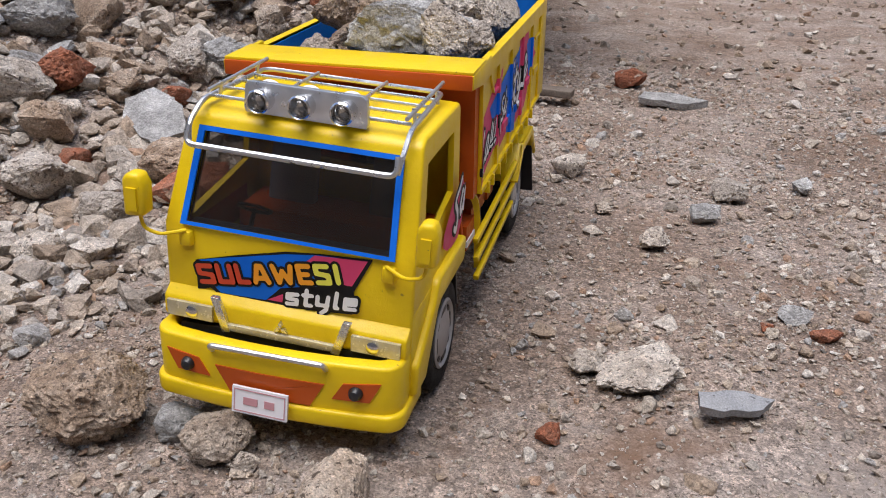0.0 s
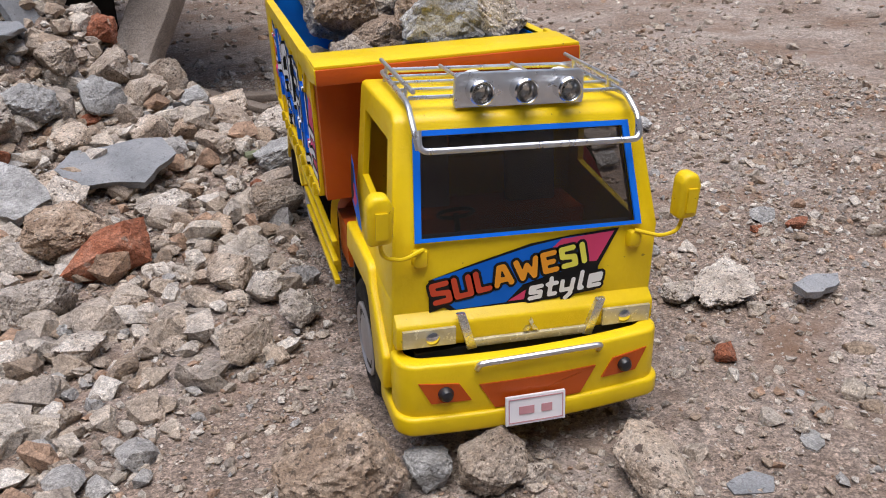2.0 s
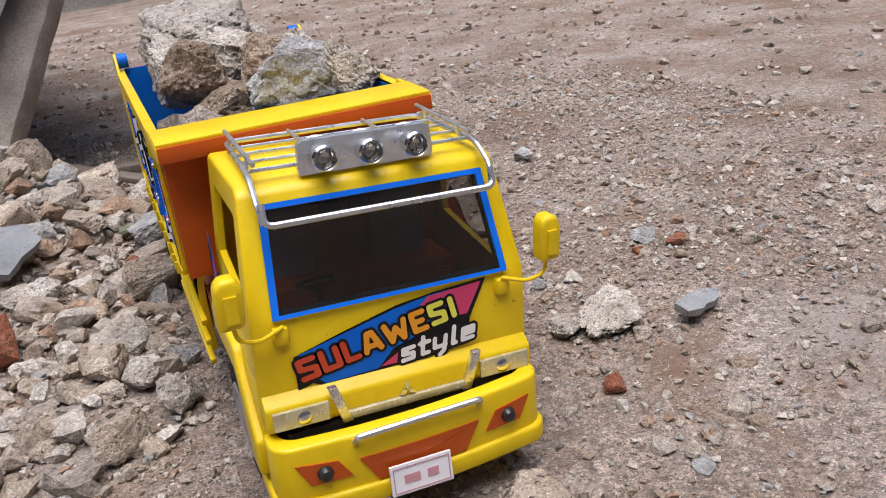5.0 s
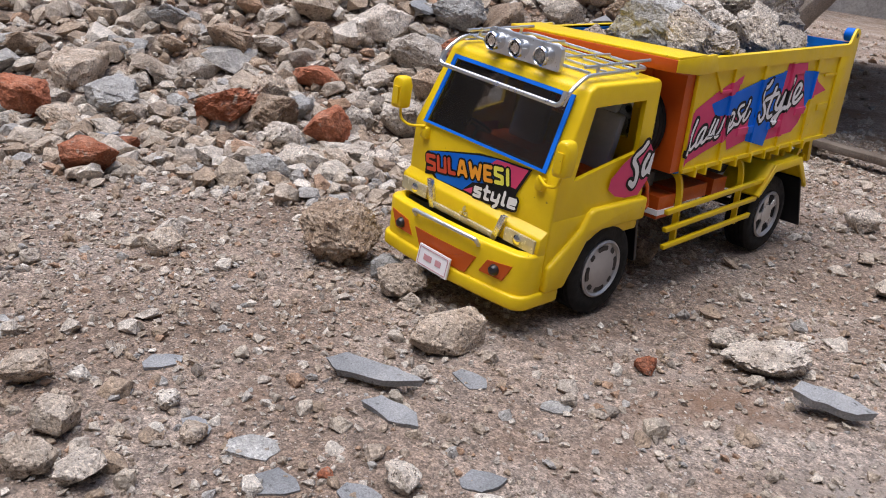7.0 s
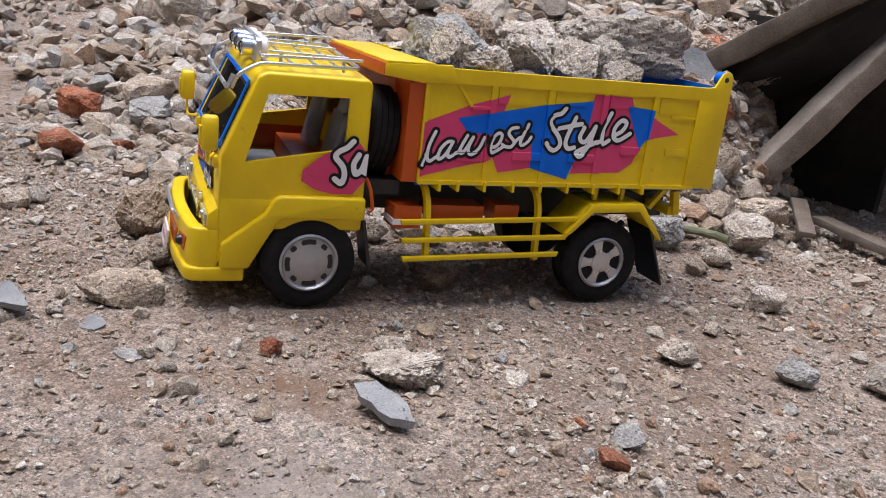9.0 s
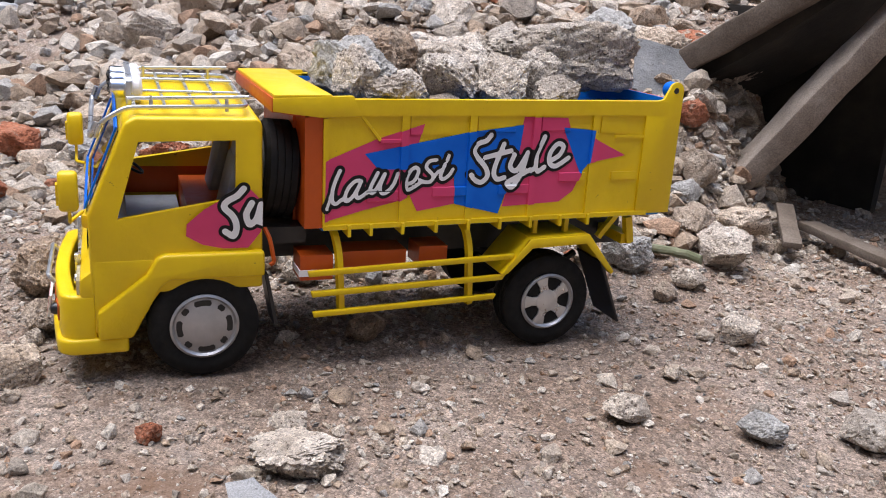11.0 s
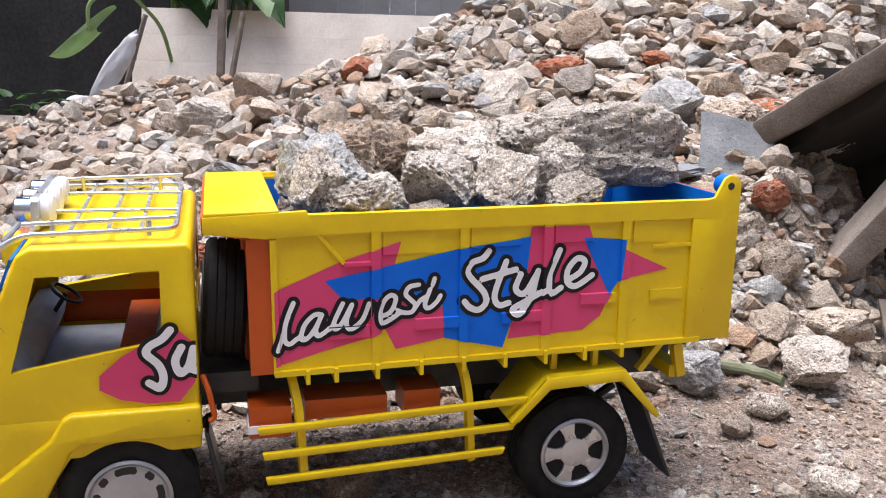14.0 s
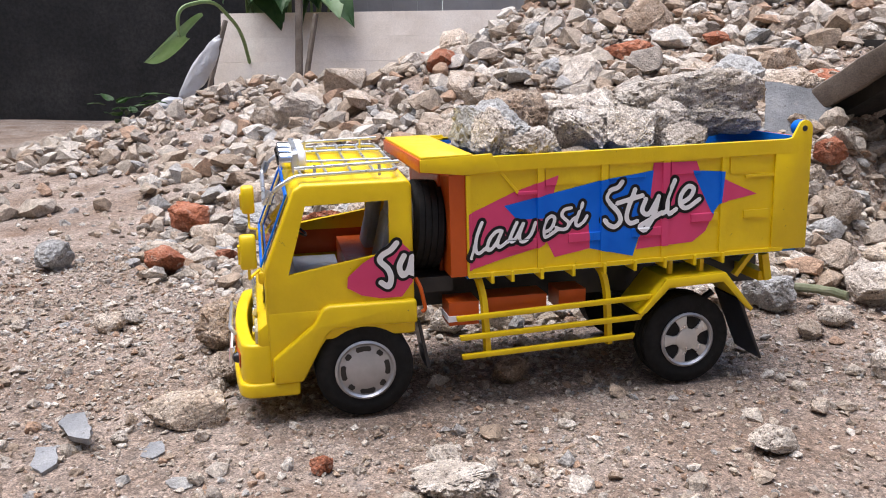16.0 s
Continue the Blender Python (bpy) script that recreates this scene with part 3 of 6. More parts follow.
SU = [flowing(q) for q in ([(0.0248, 0.1370), (0.0205, 0.1321), (0.0145, 0.1287), (0.0126, 0.1244), (0.0183, 0.1181), (0.0205, 0.1109), (0.0186, 0.1047), (0.0132, 0.1080)],
                           [(0.0301, 0.1271), (0.0267, 0.1195), (0.0290, 0.1123), (0.0335, 0.1165), (0.0362, 0.1261), (0.0351, 0.1153), (0.0375, 0.1132)])]
for half, m2, lift in ((0.0043, BLACK_VINYL, 0.07395), (0.0021, WHITE_VINYL, 0.0742)):
    bm = brushed(SU, half, 0.001)
    bmesh.ops.bisect_plane(bm, geom=bm.verts[:] + bm.edges[:] + bm.faces[:], plane_co=(0.0374, 0, 0), plane_no=(1, 0, 0), clear_outer=True)
    bm.transform(pose(lift, 0, 0, 90, 0, 90))
    part("side_letters" if lift > 0.074 else "side_letters_edge", bm, m2, cab_sticker, "", smooth=False)
bm = flat([(0.0365, 0.137), (0.030, 0.1330), (0.006, 0.0985), (0.0165, 0.0985), (0.0365, 0.108)])
bm.transform(pose(-0.0737, 0, 0, 90, 0, -90) @ Matrix.Diagonal((-1, 1, 1, 1)))
off_sticker = part("side_sticker", bm, BLUE_VINYL, cab, "blue, pink and black sticker end", smooth=False)
for poly, m2, lift in (([(0.0365, 0.121), (0.027, 0.121), (0.0195, 0.1125), (0.025, 0.1075), (0.0365, 0.1115)], PINK_VINYL, 0.0739), (blob_outline([(0.0366, 0.133), (0.030, 0.130), (0.0285, 0.124), (0.031, 0.119), (0.0275, 0.115), (0.031, 0.110), (0.0366, 0.109)], 1), BLACK_VINYL, 0.0741)):
    bm = flat(poly)
    bm.transform(pose(-lift, 0, 0, 90, 0, -90) @ Matrix.Diagonal((-1, 1, 1, 1)))
    part("sticker_patch", bm, m2, off_sticker, "", smooth=False)

# bumper
bumper = new("bumper")
bumper.parent, bumper.matrix_basis = truck, pose(-0.002, 0, 0, 0, 1.6, 0)
bumper["label"] = "yellow bumper with orange insets and a small plate"


def bumper_plan(half, front, back, bow=0.006, rc=0.012, n=9):
    pts = []
    for i in range(n):
        x = -half + rc + (2 * half - 2 * rc) * i / (n - 1)
        pts.append((x, front + bow * (x / half) ** 2))
    yc = pts[0][1]
    corner = [(half - rc + rc * math.sin(a), yc + rc - rc * math.cos(a)) for a in [k * math.pi / 12 for k in range(1, 7)]]
    right = corner + [(half, back)]
    left = [(-x, y) for x, y in right][::-1]
    return left + pts + right


def bumper_shell(half, front, back, z0, z1, r=0.0018):
    return prism("z", z0, z1, bumper_plan(half, front, back), r, 3)


outside, inside = bumper_plan(0.0735, -0.0935, -0.0670), bumper_plan(0.0665, -0.0840, -0.0670, 0.006, 0.010)
part("bumper_body", prism("z", 0.026, 0.0640, outside + inside[::-1], 0.0022, 3), YELLOW, bumper)
part("radiator", block(-0.062, 0.062, -0.0760, -0.0640, 0.030, 0.0640, 0.001), BLACK, bumper, "black panel behind the bumper")
part("bumper_lip", bumper_shell(0.0755, -0.0960, -0.0480, 0.0235, 0.0345, 0.0022), YELLOW, bumper)


def inset(name, poly, y, mat, depth=0.0012, label=""):
    """A thin plate that follows the bumper's bow."""
    bm = prism("y", -depth, 0, poly)
    bmesh.ops.triangulate(bm, faces=bm.faces)
    bmesh.ops.subdivide_edges(bm, edges=bm.edges, cuts=2)
    for v in bm.verts:
        v.co.y += y + 0.006 * (v.co.x / 0.0735) ** 2 + (max(0, abs(v.co.x) - 0.0615) ** 2) * 40
    return part(name, bm, mat, bumper, label)


inset("centre_inset", [(-0.0325, 0.0505), (0.0325, 0.0505), (0.0240, 0.0355), (-0.0240, 0.0355)], -0.0932, ORANGE)
for s in (-1, 1):
    inset("fog_inset", [(s * 0.0640, 0.0545), (s * 0.0430, 0.0525), (s * 0.0365, 0.0420), (s * 0.0575, 0.0420)], -0.0931, ORANGE)
    part("fog_lamp", placed(lathe([(0.0042, 0.002), (0.0040, -0.001), (0.0028, -0.0032), (0.0004, -0.0042)], 20, "y"), pose(s * 0.0500, -0.0918, 0.0475)), TAR, bumper, "black fog lamp")
plate = part("plate", placed(block(-0.0165, 0.0165, -0.0008, 0.0008, -0.0080, 0.0080, 0.0004), pose(-0.0035, -0.0985, 0.0345, -8, 1.5, 0)), PLATE, bumper, "small white card plate")
PM = pose(-0.0035, -0.0985, 0.0345, -8, 1.5, 0) @ pose(0, -0.0010, 0, 90, 0, 0)
part("plate_border", placed(ring_frame([(-0.0152, -0.0068), (0.0152, -0.0068), (0.0152, 0.0068), (-0.0152, 0.0068)], [(-0.0147, -0.0063), (0.0147, -0.0063), (0.0147, 0.0063), (-0.0147, 0.0063)], 0.0002), PM), PLATE_INK, plate)
for x0, w in ((-0.0095, 0.0085), (0.0030, 0.0060)):
    part("plate_bar", placed(prism("z", 0, 0.0002, [(x0, -0.0022), (x0 + w, -0.0022), (x0 + w, 0.0022), (x0, 0.0022)]), PM), PLATE_INK, plate)
part("bumper_bar", tube(rounded([(-0.0335, -0.0925, 0.0600), (-0.0335, -0.0965, 0.0650), (0.0335, -0.0965, 0.0650), (0.0335, -0.0925, 0.0600)], 0.004), 0.0016, 8), SILVER, bumper, "silver bar")

# chassis
chassis = new("chassis")
chassis.parent = truck
chassis["label"] = "black chassis rails and axles"
for s in (-1, 1):
    part("chassis_rail", block(s * 0.026 - 0.006, s * 0.026 + 0.006, -0.060, 0.345, 0.070, 0.092, 0.001), BLACK, chassis)
for y in (-0.03, 0.070, 0.155, 0.225, 0.325):
    part("cross_member", block(-0.024, 0.024, y - 0.008, y + 0.008, 0.074, 0.089, 0.001), BLACK, chassis)
for y in (0.0, 0.2615):
    part("axle", placed(lathe([(0.004, -0.058), (0.004, 0.058)], 14, "x"), pose(0, y, 0.0375)), BLACK, chassis)
    for s in (-1, 1):
        part("leaf_spring", tube([(s * 0.030, y + d * 0.045, 0.062 - 0.018 * (1 - d * d)) for d in (-1, -0.6, -0.2, 0.2, 0.6, 1)], 0.003, 6), BLACK, chassis)
part("cab_deck", block(-0.062, 0.062, 0.036, 0.070, 0.089, 0.1005, 0.002), BLACK, chassis)
part("sub_frame", block(-0.034, 0.034, 0.075, 0.345, 0.0935, 0.101, 0.001), BLACK, chassis)


def hub_front():
    bms = [lathe([(0.0218, -0.0012), (0.0225, 0.0016), (0.0212, 0.0024), (0.0188, 0.0012), (0.0150, 0.0022), (0.0125, 0.0032), (0.0004, 0.0036)], 40, "x")]
    return merge(*bms)


def slot(r, half_deg, w, h0, h1):
    """A rounded slot along a circle, as a dark well."""
    pts = [(-half_deg, -1), (half_deg, -1), (half_deg + 4, 0), (half_deg, 1), (-half_deg, 1), (-half_deg - 4, 0)]
    ring = []
    for a0, k in [(-half_deg + i * half_deg / 3, -1) for i in range(7)] + [(half_deg + 3.5, 0)] + [(half_deg - i * half_deg / 3, 1) for i in range(7)] + [(-half_deg - 3.5, 0)]:
        rr = r + k * w / 2
        ring.append((rr * math.sin(radians(a0)), rr * math.cos(radians(a0))))
    return prism("x", h0, h1, ring)


def tyre(r, w):
    prof = [(r * 0.60, -w / 2 + 0.002), (r * 0.72, -w / 2), (r * 0.92, -w / 2 + 0.0006), (r * 0.985, -w / 2 + 0.0025)]
    for k in (-0.30, -0.10, 0.10, 0.30):
        c = k * w
        prof += [(r, c - 0.0020), (r, c + 0.0020), (r - 0.0010, c + 0.0022), (r - 0.0010, c + 0.0032)]
    prof = prof[:-2] + [(r * 0.985, w / 2 - 0.0025), (r * 0.92, w / 2 - 0.0006), (r * 0.72, w / 2), (r * 0.60, w / 2 - 0.002)]
    return lathe(prof, 56, "x")


def wheel(name, x, y, z, r, w, rear, outside=1, parent=truck, m=None):
    wh = part(name, tyre(r, w), RUBBER, parent, "black rubber tyre with silver hub")
    wh.matrix_basis = m if m is not None else pose(x, y, z, 18 if rear else 4, 0, 0 if outside > 0 else 180)
    face = w / 2 - 0.0014
    rim = part("rim", placed(lathe([(0.0205, -0.010), (0.0222, -0.0010), (0.0228, 0.0014), (0.0212, 0.0024), (0.0196, 0.0008), (0.0192, -0.004)], 40, "x"), pose(face, 0, 0)), SATIN, wh, "silver rim")
    if rear:
        part("rim_well", placed(lathe([(0.0198, -0.006), (0.0198, -0.0050)], 32, "x"), pose(face, 0, 0)), BLACK, wh)
        spokes = []
        for k in range(5):
            a = k * 72
            poly = [(-0.0042, 0.006), (0.0042, 0.006), (0.0034, 0.0125), (0.0058, 0.0205), (-0.0058, 0.0205), (-0.0034, 0.0125)]
            b = prism("x", -0.0035, 0.0006, poly, 0.0006)
            spokes.append(placed(b, pose(0, 0, 0, a, 0, 0)))
        spokes.append(lathe([(0.0092, -0.0035), (0.0092, 0.0008), (0.0060, 0.0016), (0.0004, 0.0016)], 28, "x"))
        part("spokes", placed(merge(*spokes), pose(face, 0, 0)), SILVER, wh)
    else:
        part("hub_cap", placed(lathe([(0.0202, -0.004), (0.0202, 0.0002), (0.0150, 0.0012), (0.0120, 0.0022), (0.0004, 0.0026)], 40, "x"), pose(face, 0, 0)), SATIN, wh)
        for k in range(8):
            long = k % 2 == 0
            part("hub_slot", placed(slot(0.0164, 17 if long else 6, 0.0042, -0.001, 0.0013), pose(face, 0, 0, k * 45, 0, 0)), BLACK, wh)
    return wh


for s in (-1, 1):
    wheel("front_wheel", s * 0.0625, 0.0, 0.0365, 0.0365, 0.025, False, s)
    wheel("rear_wheel", s * 0.0620, 0.2605, 0.0370, 0.0370, 0.025, True, s)
wheel("spare_wheel", 0, 0, 0, 0.0345, 0.024, False, 1, truck, pose(0.034, 0.0530, 0.1360, 0, 0, 0) @ pose(0, 0, 0, 0, -4, -90))
part("spare_wheel_post", block(0.024, 0.044, 0.064, 0.0675, 0.100, 0.150, 0.001), ORANGE, truck, "orange post")

# tipper body
BOX = pose(-0.002, 0.078, 0.1035, 1.05, 0, 0)
box = new("tipper_body")
box.parent, box.matrix_basis = truck, BOX
box["label"] = "yellow tipper body, blue inside, orange front wall"
HW, LEN, HT, TH = 0.0805, 0.278, 0.0870, 0.0040
for s in (-1, 1):
    a, b = sorted((s * (HW - TH), s * HW))
    wall = part("side_wall", block(a, b, 0.0, LEN, 0.0, HT, 0.0005), YELLOW, box)
    inner = s * (HW - TH - 0.0006)
    a, b = sorted((inner, s * (HW - TH - 0.00005)))
    part("inner_lining", block(a, b, 0.003, LEN - 0.005, 0.003, HT - 0.0015, 0), BLUE, box, "blue painted inner face")
    a, b = sorted((s * (HW - TH), s * (HW + 0.0022)))
    part("top_rim", block(a, b, 0.018, LEN - 0.012, HT - 0.0100, HT + 0.0006, 0.0007), YELLOW, box)
    knob = [(LEN - 0.030, 0.0), (LEN + 0.001, 0.0), (LEN + 0.001, HT + 0.008)] + [(LEN - 0.0055 + 0.0065 * math.cos(t), HT + 0.0085 + 0.0065 * math.sin(t)) for t in [k * math.pi / 8 for k in range(0, 7)]] + [(LEN - 0.0160, HT + 0.002), (LEN - 0.030, HT - 0.001)]
    a, b = sorted((s * (HW - 0.0005), s * (HW + 0.0020)))
    part("rear_post", prism("x", a, b, knob, 0.0005), YELLOW, box)
    a, b = sorted((s * (HW - 0.0090), s * (HW - 0.0006)))
    part("hinge_boss", placed(lathe([(0.0058, a), (0.0062, a + 0.001), (0.0062, b - 0.0005), (0.0055, b)], 20, "x"), pose(0, LEN - 0.0055, HT + 0.0085)), BLUE_VINYL, box, "blue hinge boss")
    part("hinge_chip", placed(lathe([(0.0026, s * (HW + 0.0018)), (0.0020, s * (HW + 0.0024)), (0.0004, s * (HW + 0.0025))], 9, "x"), pose(0, LEN - 0.006, HT + 0.0085)), TAR, box)
    # raised edges of the front panel
    a, b = sorted((s * (HW - 0.0005), s * (HW + 0.0016)))
    part("front_edge", prism("x", a, b, [(0.0235, HT - 0.0100), (0.0262, HT - 0.0100), (0.0405, HT - 0.0275), (0.0375, HT - 0.0275)], 0.0003, 1), YELLOW, box)
    part("front_edge", block(a, b, 0.0385, 0.0540, HT - 0.0285, HT - 0.0265, 0.0003, 1), YELLOW, box)
    part("corner_strip", block(a, b, -0.0005, 0.0030, 0.0, HT - 0.012, 0.0003, 1), YELLOW, box)
RIBS = [(y - 0.0026, y + 0.0026, -0.0015, HT - 0.0100, 0.0020) for y in (0.0560, 0.1060, 0.1560, 0.2050)]
STRIPS = [(0.0600, 0.0890, 0.0640, 0.0770, 0.0009), (0.1100, 0.1390, 0.0655, 0.0770, 0.0009), (0.1605, 0.1840, 0.0660, 0.0770, 0.0009), (0.2100, 0.2330, 0.0640, 0.0765, 0.0009),
          (0.2230, 0.2500, 0.0600, 0.0620, 0.0014), (0.2230, 0.2440, 0.0280, 0.0340, 0.0014), (0.1780, 0.2000, 0.0280, 0.0340, 0.0014), (0.0300, 0.0520, 0.0180, 0.0245, 0.0012),
          (0.0780, 0.1030, 0.0200, 0.0260, 0.0012), (0.1290, 0.1530, 0.0200, 0.0260, 0.0012)]
FLANGES = [0.0175, 0.0330, 0.0560, 0.0810, 0.1060, 0.1310, 0.1560, 0.1810, 0.2050]
for s in (-1, 1):
    for y0, y1, z0, z1, h in RIBS:
        a, b = sorted((s * (HW - 0.0005), s * (HW + h)))
        part("rib", block(a, b, y0, y1, z0, z1, 0.0003, 1), YELLOW, box)
    for y0, y1, z0, z1, h in STRIPS:
        a, b = sorted((s * (HW - 0.0005), s * (HW + h)))
        part("cross_strip", block(a, b, y0, y1, z0, z1, 0.0002, 1), YELLOW, box)
    for y in FLANGES:
        a, b = sorted((s * (HW - 0.012), s * (HW + 0.0045)))
        part("floor_flange", prism("x", a, b, [(y - 0.0012, -0.0060), (y + 0.0012, -0.0060), (y + 0.0012, 0.0022), (y - 0.0012, 0.0022)], 0.0003, 1), YELLOW, box)
    a, b = sorted((s * (HW - 0.001), s * (HW + 0.0025)))
    part("bottom_strip", block(a, b, 0.0, LEN - 0.02, -0.001, 0.0022, 0.0004, 1), YELLOW, box)
part("floor_plate", block(-HW + 0.004, HW - 0.004, 0, LEN - 0.004, -0.003, 0.0035, 0.0005), BLUE, box)
part("front_wall", merge(block(-HW + 0.001, HW - 0.001, -0.0125, -0.0005, 0.000, HT - 0.004, 0.001), block(-0.050, 0.050, -0.0145, -0.010, 0.0, HT - 0.012, 0.0006)), ORANGE, box, "orange front wall")
part("front_lining", block(-HW + TH, HW - TH, 0.0002, 0.0016, 0.0035, HT + 0.0025, 0.0003), BLUE, box, "blue painted inner face")
part("tailgate", block(-HW + TH + 0.0008, HW - TH - 0.0008, LEN - 0.0030, LEN + 0.0005, 0.002, HT + 0.001, 0.0006), ORANGE, box, "orange tailgate")
part("tailgate_lining", block(-HW + TH + 0.0008, HW - TH - 0.0008, LEN - 0.0048, LEN - 0.0032, 0.0036, HT + 0.0012, 0.0004), BLUE, box, "blue painted inner face")

# canopy over the cab
CX = 0.0825
top = prism("x", -CX, CX, [(-0.0330, HT + 0.0008), (0.0050, HT + 0.0015), (0.0050, HT + 0.0035), (-0.0330, HT + 0.0032)], 0.0006)
canopy = part("canopy", top, YELLOW, box, "yellow canopy lip with an orange front edge")
part("canopy_front", prism("x", -CX + 0.0004, CX - 0.0004, [(-0.0345, HT - 0.0080), (-0.0312, HT - 0.0080), (-0.0312, HT + 0.0012), (-0.0345, HT + 0.0012)], 0.0004), ORANGE, canopy, "orange front edge")
part("canopy_under", prism("x", -CX + 0.003, CX - 0.003, [(-0.0320, HT - 0.0082), (-0.0320, HT - 0.0062), (-0.0100, HT - 0.0100), (-0.0100, HT - 0.0120)]), ORANGE, canopy, "orange underside")
for s in (-1, 1):
    a, b = sorted((s * (CX - 0.003), s * (CX + 0.0004)))
    part("canopy_cheek", prism("x", a, b, [(-0.0338, HT - 0.0075), (-0.0338, HT + 0.0012), (0.0190, HT + 0.0030), (0.0255, HT - 0.0105), (-0.002, HT - 0.0115)], 0.0006), YELLOW, canopy)

# side stickers of the tipper body
OVER = RIBS + STRIPS + [(-0.0005, 0.0030, 0.0, 0.0750, 0.0016), (0.0385, 0.0540, HT - 0.0285, HT - 0.0265, 0.0016)]


def side_decal(name, bm, mat, lift, s, holder=None, label=""):
    """A decal drawn in (length, height) of the wall, moulded over its ribs."""
    fitted(bm, OVER, lift)
    for v in bm.verts:
        y, z, h = v.co
        v.co = (s * (HW + h), y, z)
    if s < 0:
        bmesh.ops.reverse_faces(bm, faces=bm.faces)
    return part(name, bm, mat, holder or box, label, smooth=False)


near = side_decal("side_sticker", flat([(0.0008, 0.0045), (0.0010, 0.0465), (0.0360, 0.0608), (0.0700, 0.0712), (0.0650, 0.0533), (0.0940, 0.0318), (0.0950, 0.0138), (0.0670, 0.0093), (0.0610, 0.0214), (0.0540, 0.0175), (0.0290, 0.0120)]), PINK_VINYL, 0.0003, 1, None, "pink and blue sticker that reads lawesi Style")
side_decal("pink_field", flat([(0.1460, 0.0758), (0.1810, 0.0752), (0.1930, 0.0440), (0.1970, 0.0329), (0.1910, 0.0200), (0.1800, 0.0122), (0.1330, 0.0101), (0.1360, 0.0230), (0.1410, 0.0429)]), PINK_VINYL, 0.0003, 1, near)
side_decal("pink_tip", flat([(0.2030, 0.0608), (0.2340, 0.0465), (0.2000, 0.0408)]), PINK_VINYL, 0.0003, 1, near)
side_decal("blue_field", flat([(0.0280, 0.0510), (0.1060, 0.0656), (0.1460, 0.0702), (0.1430, 0.0419), (0.1360, 0.0230), (0.1300, 0.0051), (0.1080, 0.0105), (0.0950, 0.0138), (0.0940, 0.0318), (0.0920, 0.0398), (0.0380, 0.0398)]), BLUE_VINYL, 0.0005, 1, near)
side_decal("blue_patch", flat([(0.1780, 0.0682), (0.2050, 0.0658), (0.2030, 0.0418), (0.1960, 0.0329)]), BLUE_VINYL, 0.0005, 1, near)
def script(*strokes):
    return [flowing([(px / 1000, pz / 1000) for px, pz in q], 4) for q in strokes]


LAWESI = script([(11, 40), (8, 33), (6, 26), (6, 19), (8.5, 17), (12.5, 20)], [(6, 25), (2, 14)])
LAWESI += script([(24.5, 33), (21, 32), (16.5, 27), (14.5, 20), (17, 19), (21, 23), (24.5, 29)], [(26, 32.5), (22.5, 24), (23.5, 20.5), (27, 22), (30, 24.5)])
LAWESI += script([(37.5, 38), (32.5, 27.5), (33, 24), (37, 27), (42.5, 37), (39.5, 29), (40, 24), (43.5, 24), (48.5, 28.5), (52, 37)])
LAWESI += script([(58.5, 29), (64, 31.5), (67, 38.5), (64.5, 41), (60.5, 38), (58, 31), (59, 25.5), (63, 26.5), (70, 31)])
LAWESI += script([(80, 46), (74.5, 45), (72.5, 41), (75, 38), (78, 34.5), (76, 30.5), (71, 30.5), (68, 32)], [(77, 31.5), (81, 37), (85, 39)])
LAWESI += script([(86.5, 43), (83.5, 34.5), (85.5, 32), (90, 35), (92.5, 39)], [(89, 49), (88, 45.5)])
STYLE = script([(120.5, 63), (117, 59), (111, 57), (108, 52), (111, 47), (117.5, 40), (119.5, 33.5), (115, 29), (109.5, 31), (106, 35)])
STYLE += script([(131, 56.5), (124.5, 38), (127, 31), (133, 32)], [(117, 47), (137, 51.5)])
STYLE += script([(140, 48.5), (137, 40), (142.5, 37), (150, 48.5)], [(150.5, 50), (146.5, 34.5), (139.5, 25), (135.5, 28), (146, 33.5), (156, 38.5)])
STYLE += script([(163.5, 61.5), (157, 45), (159, 36), (165, 39)], [(168.5, 43), (176.5, 47.5), (179.5, 54), (174.5, 56), (169, 49.5), (169, 42), (174.5, 39.5), (184.5, 45.5)])
for strokes, half in ((LAWESI, 0.0013), (STYLE, 0.0018)):
    for wide_by, m2, lift in ((0.0023, BLACK_VINYL, 0.0007), (0.0, WHITE_VINYL, 0.0009)):
        side_decal("letters" if lift > 0.0008 else "letters_edge", brushed(strokes, half + wide_by, 0.0011), m2, lift, 1, near)


def mirror_u(bm, length):
    """Turns a drawing round so that it reads on the other side."""
    for v in bm.verts:
        v.co.x = length - v.co.x
    bmesh.ops.reverse_faces(bm, faces=bm.faces)
    return bm


far_side = side_decal("side_sticker", mirror_u(flat([(0.020, 0.034), (0.016, 0.060), (0.030, 0.074), (0.200, 0.070), (0.258, 0.052), (0.276, 0.040), (0.276, 0.004), (0.190, 0.006), (0.120, 0.010), (0.060, 0.020)]), 0.2775), BLUE_VINYL, 0.0003, -1, None, "blue and pink sticker that reads SULAWESI STYLE")
side_decal("pink_field", mirror_u(flat([(0.018, 0.030), (0.016, 0.062), (0.028, 0.072), (0.050, 0.072), (0.044, 0.045), (0.056, 0.018)]), 0.2775), PINK_VINYL, 0.00045, -1, far_side)
side_decal("pink_patch", mirror_u(flat([(0.225, 0.010), (0.252, 0.060), (0.276, 0.050), (0.276, 0.004)]), 0.2775), PINK_VINYL, 0.00045, -1, far_side)
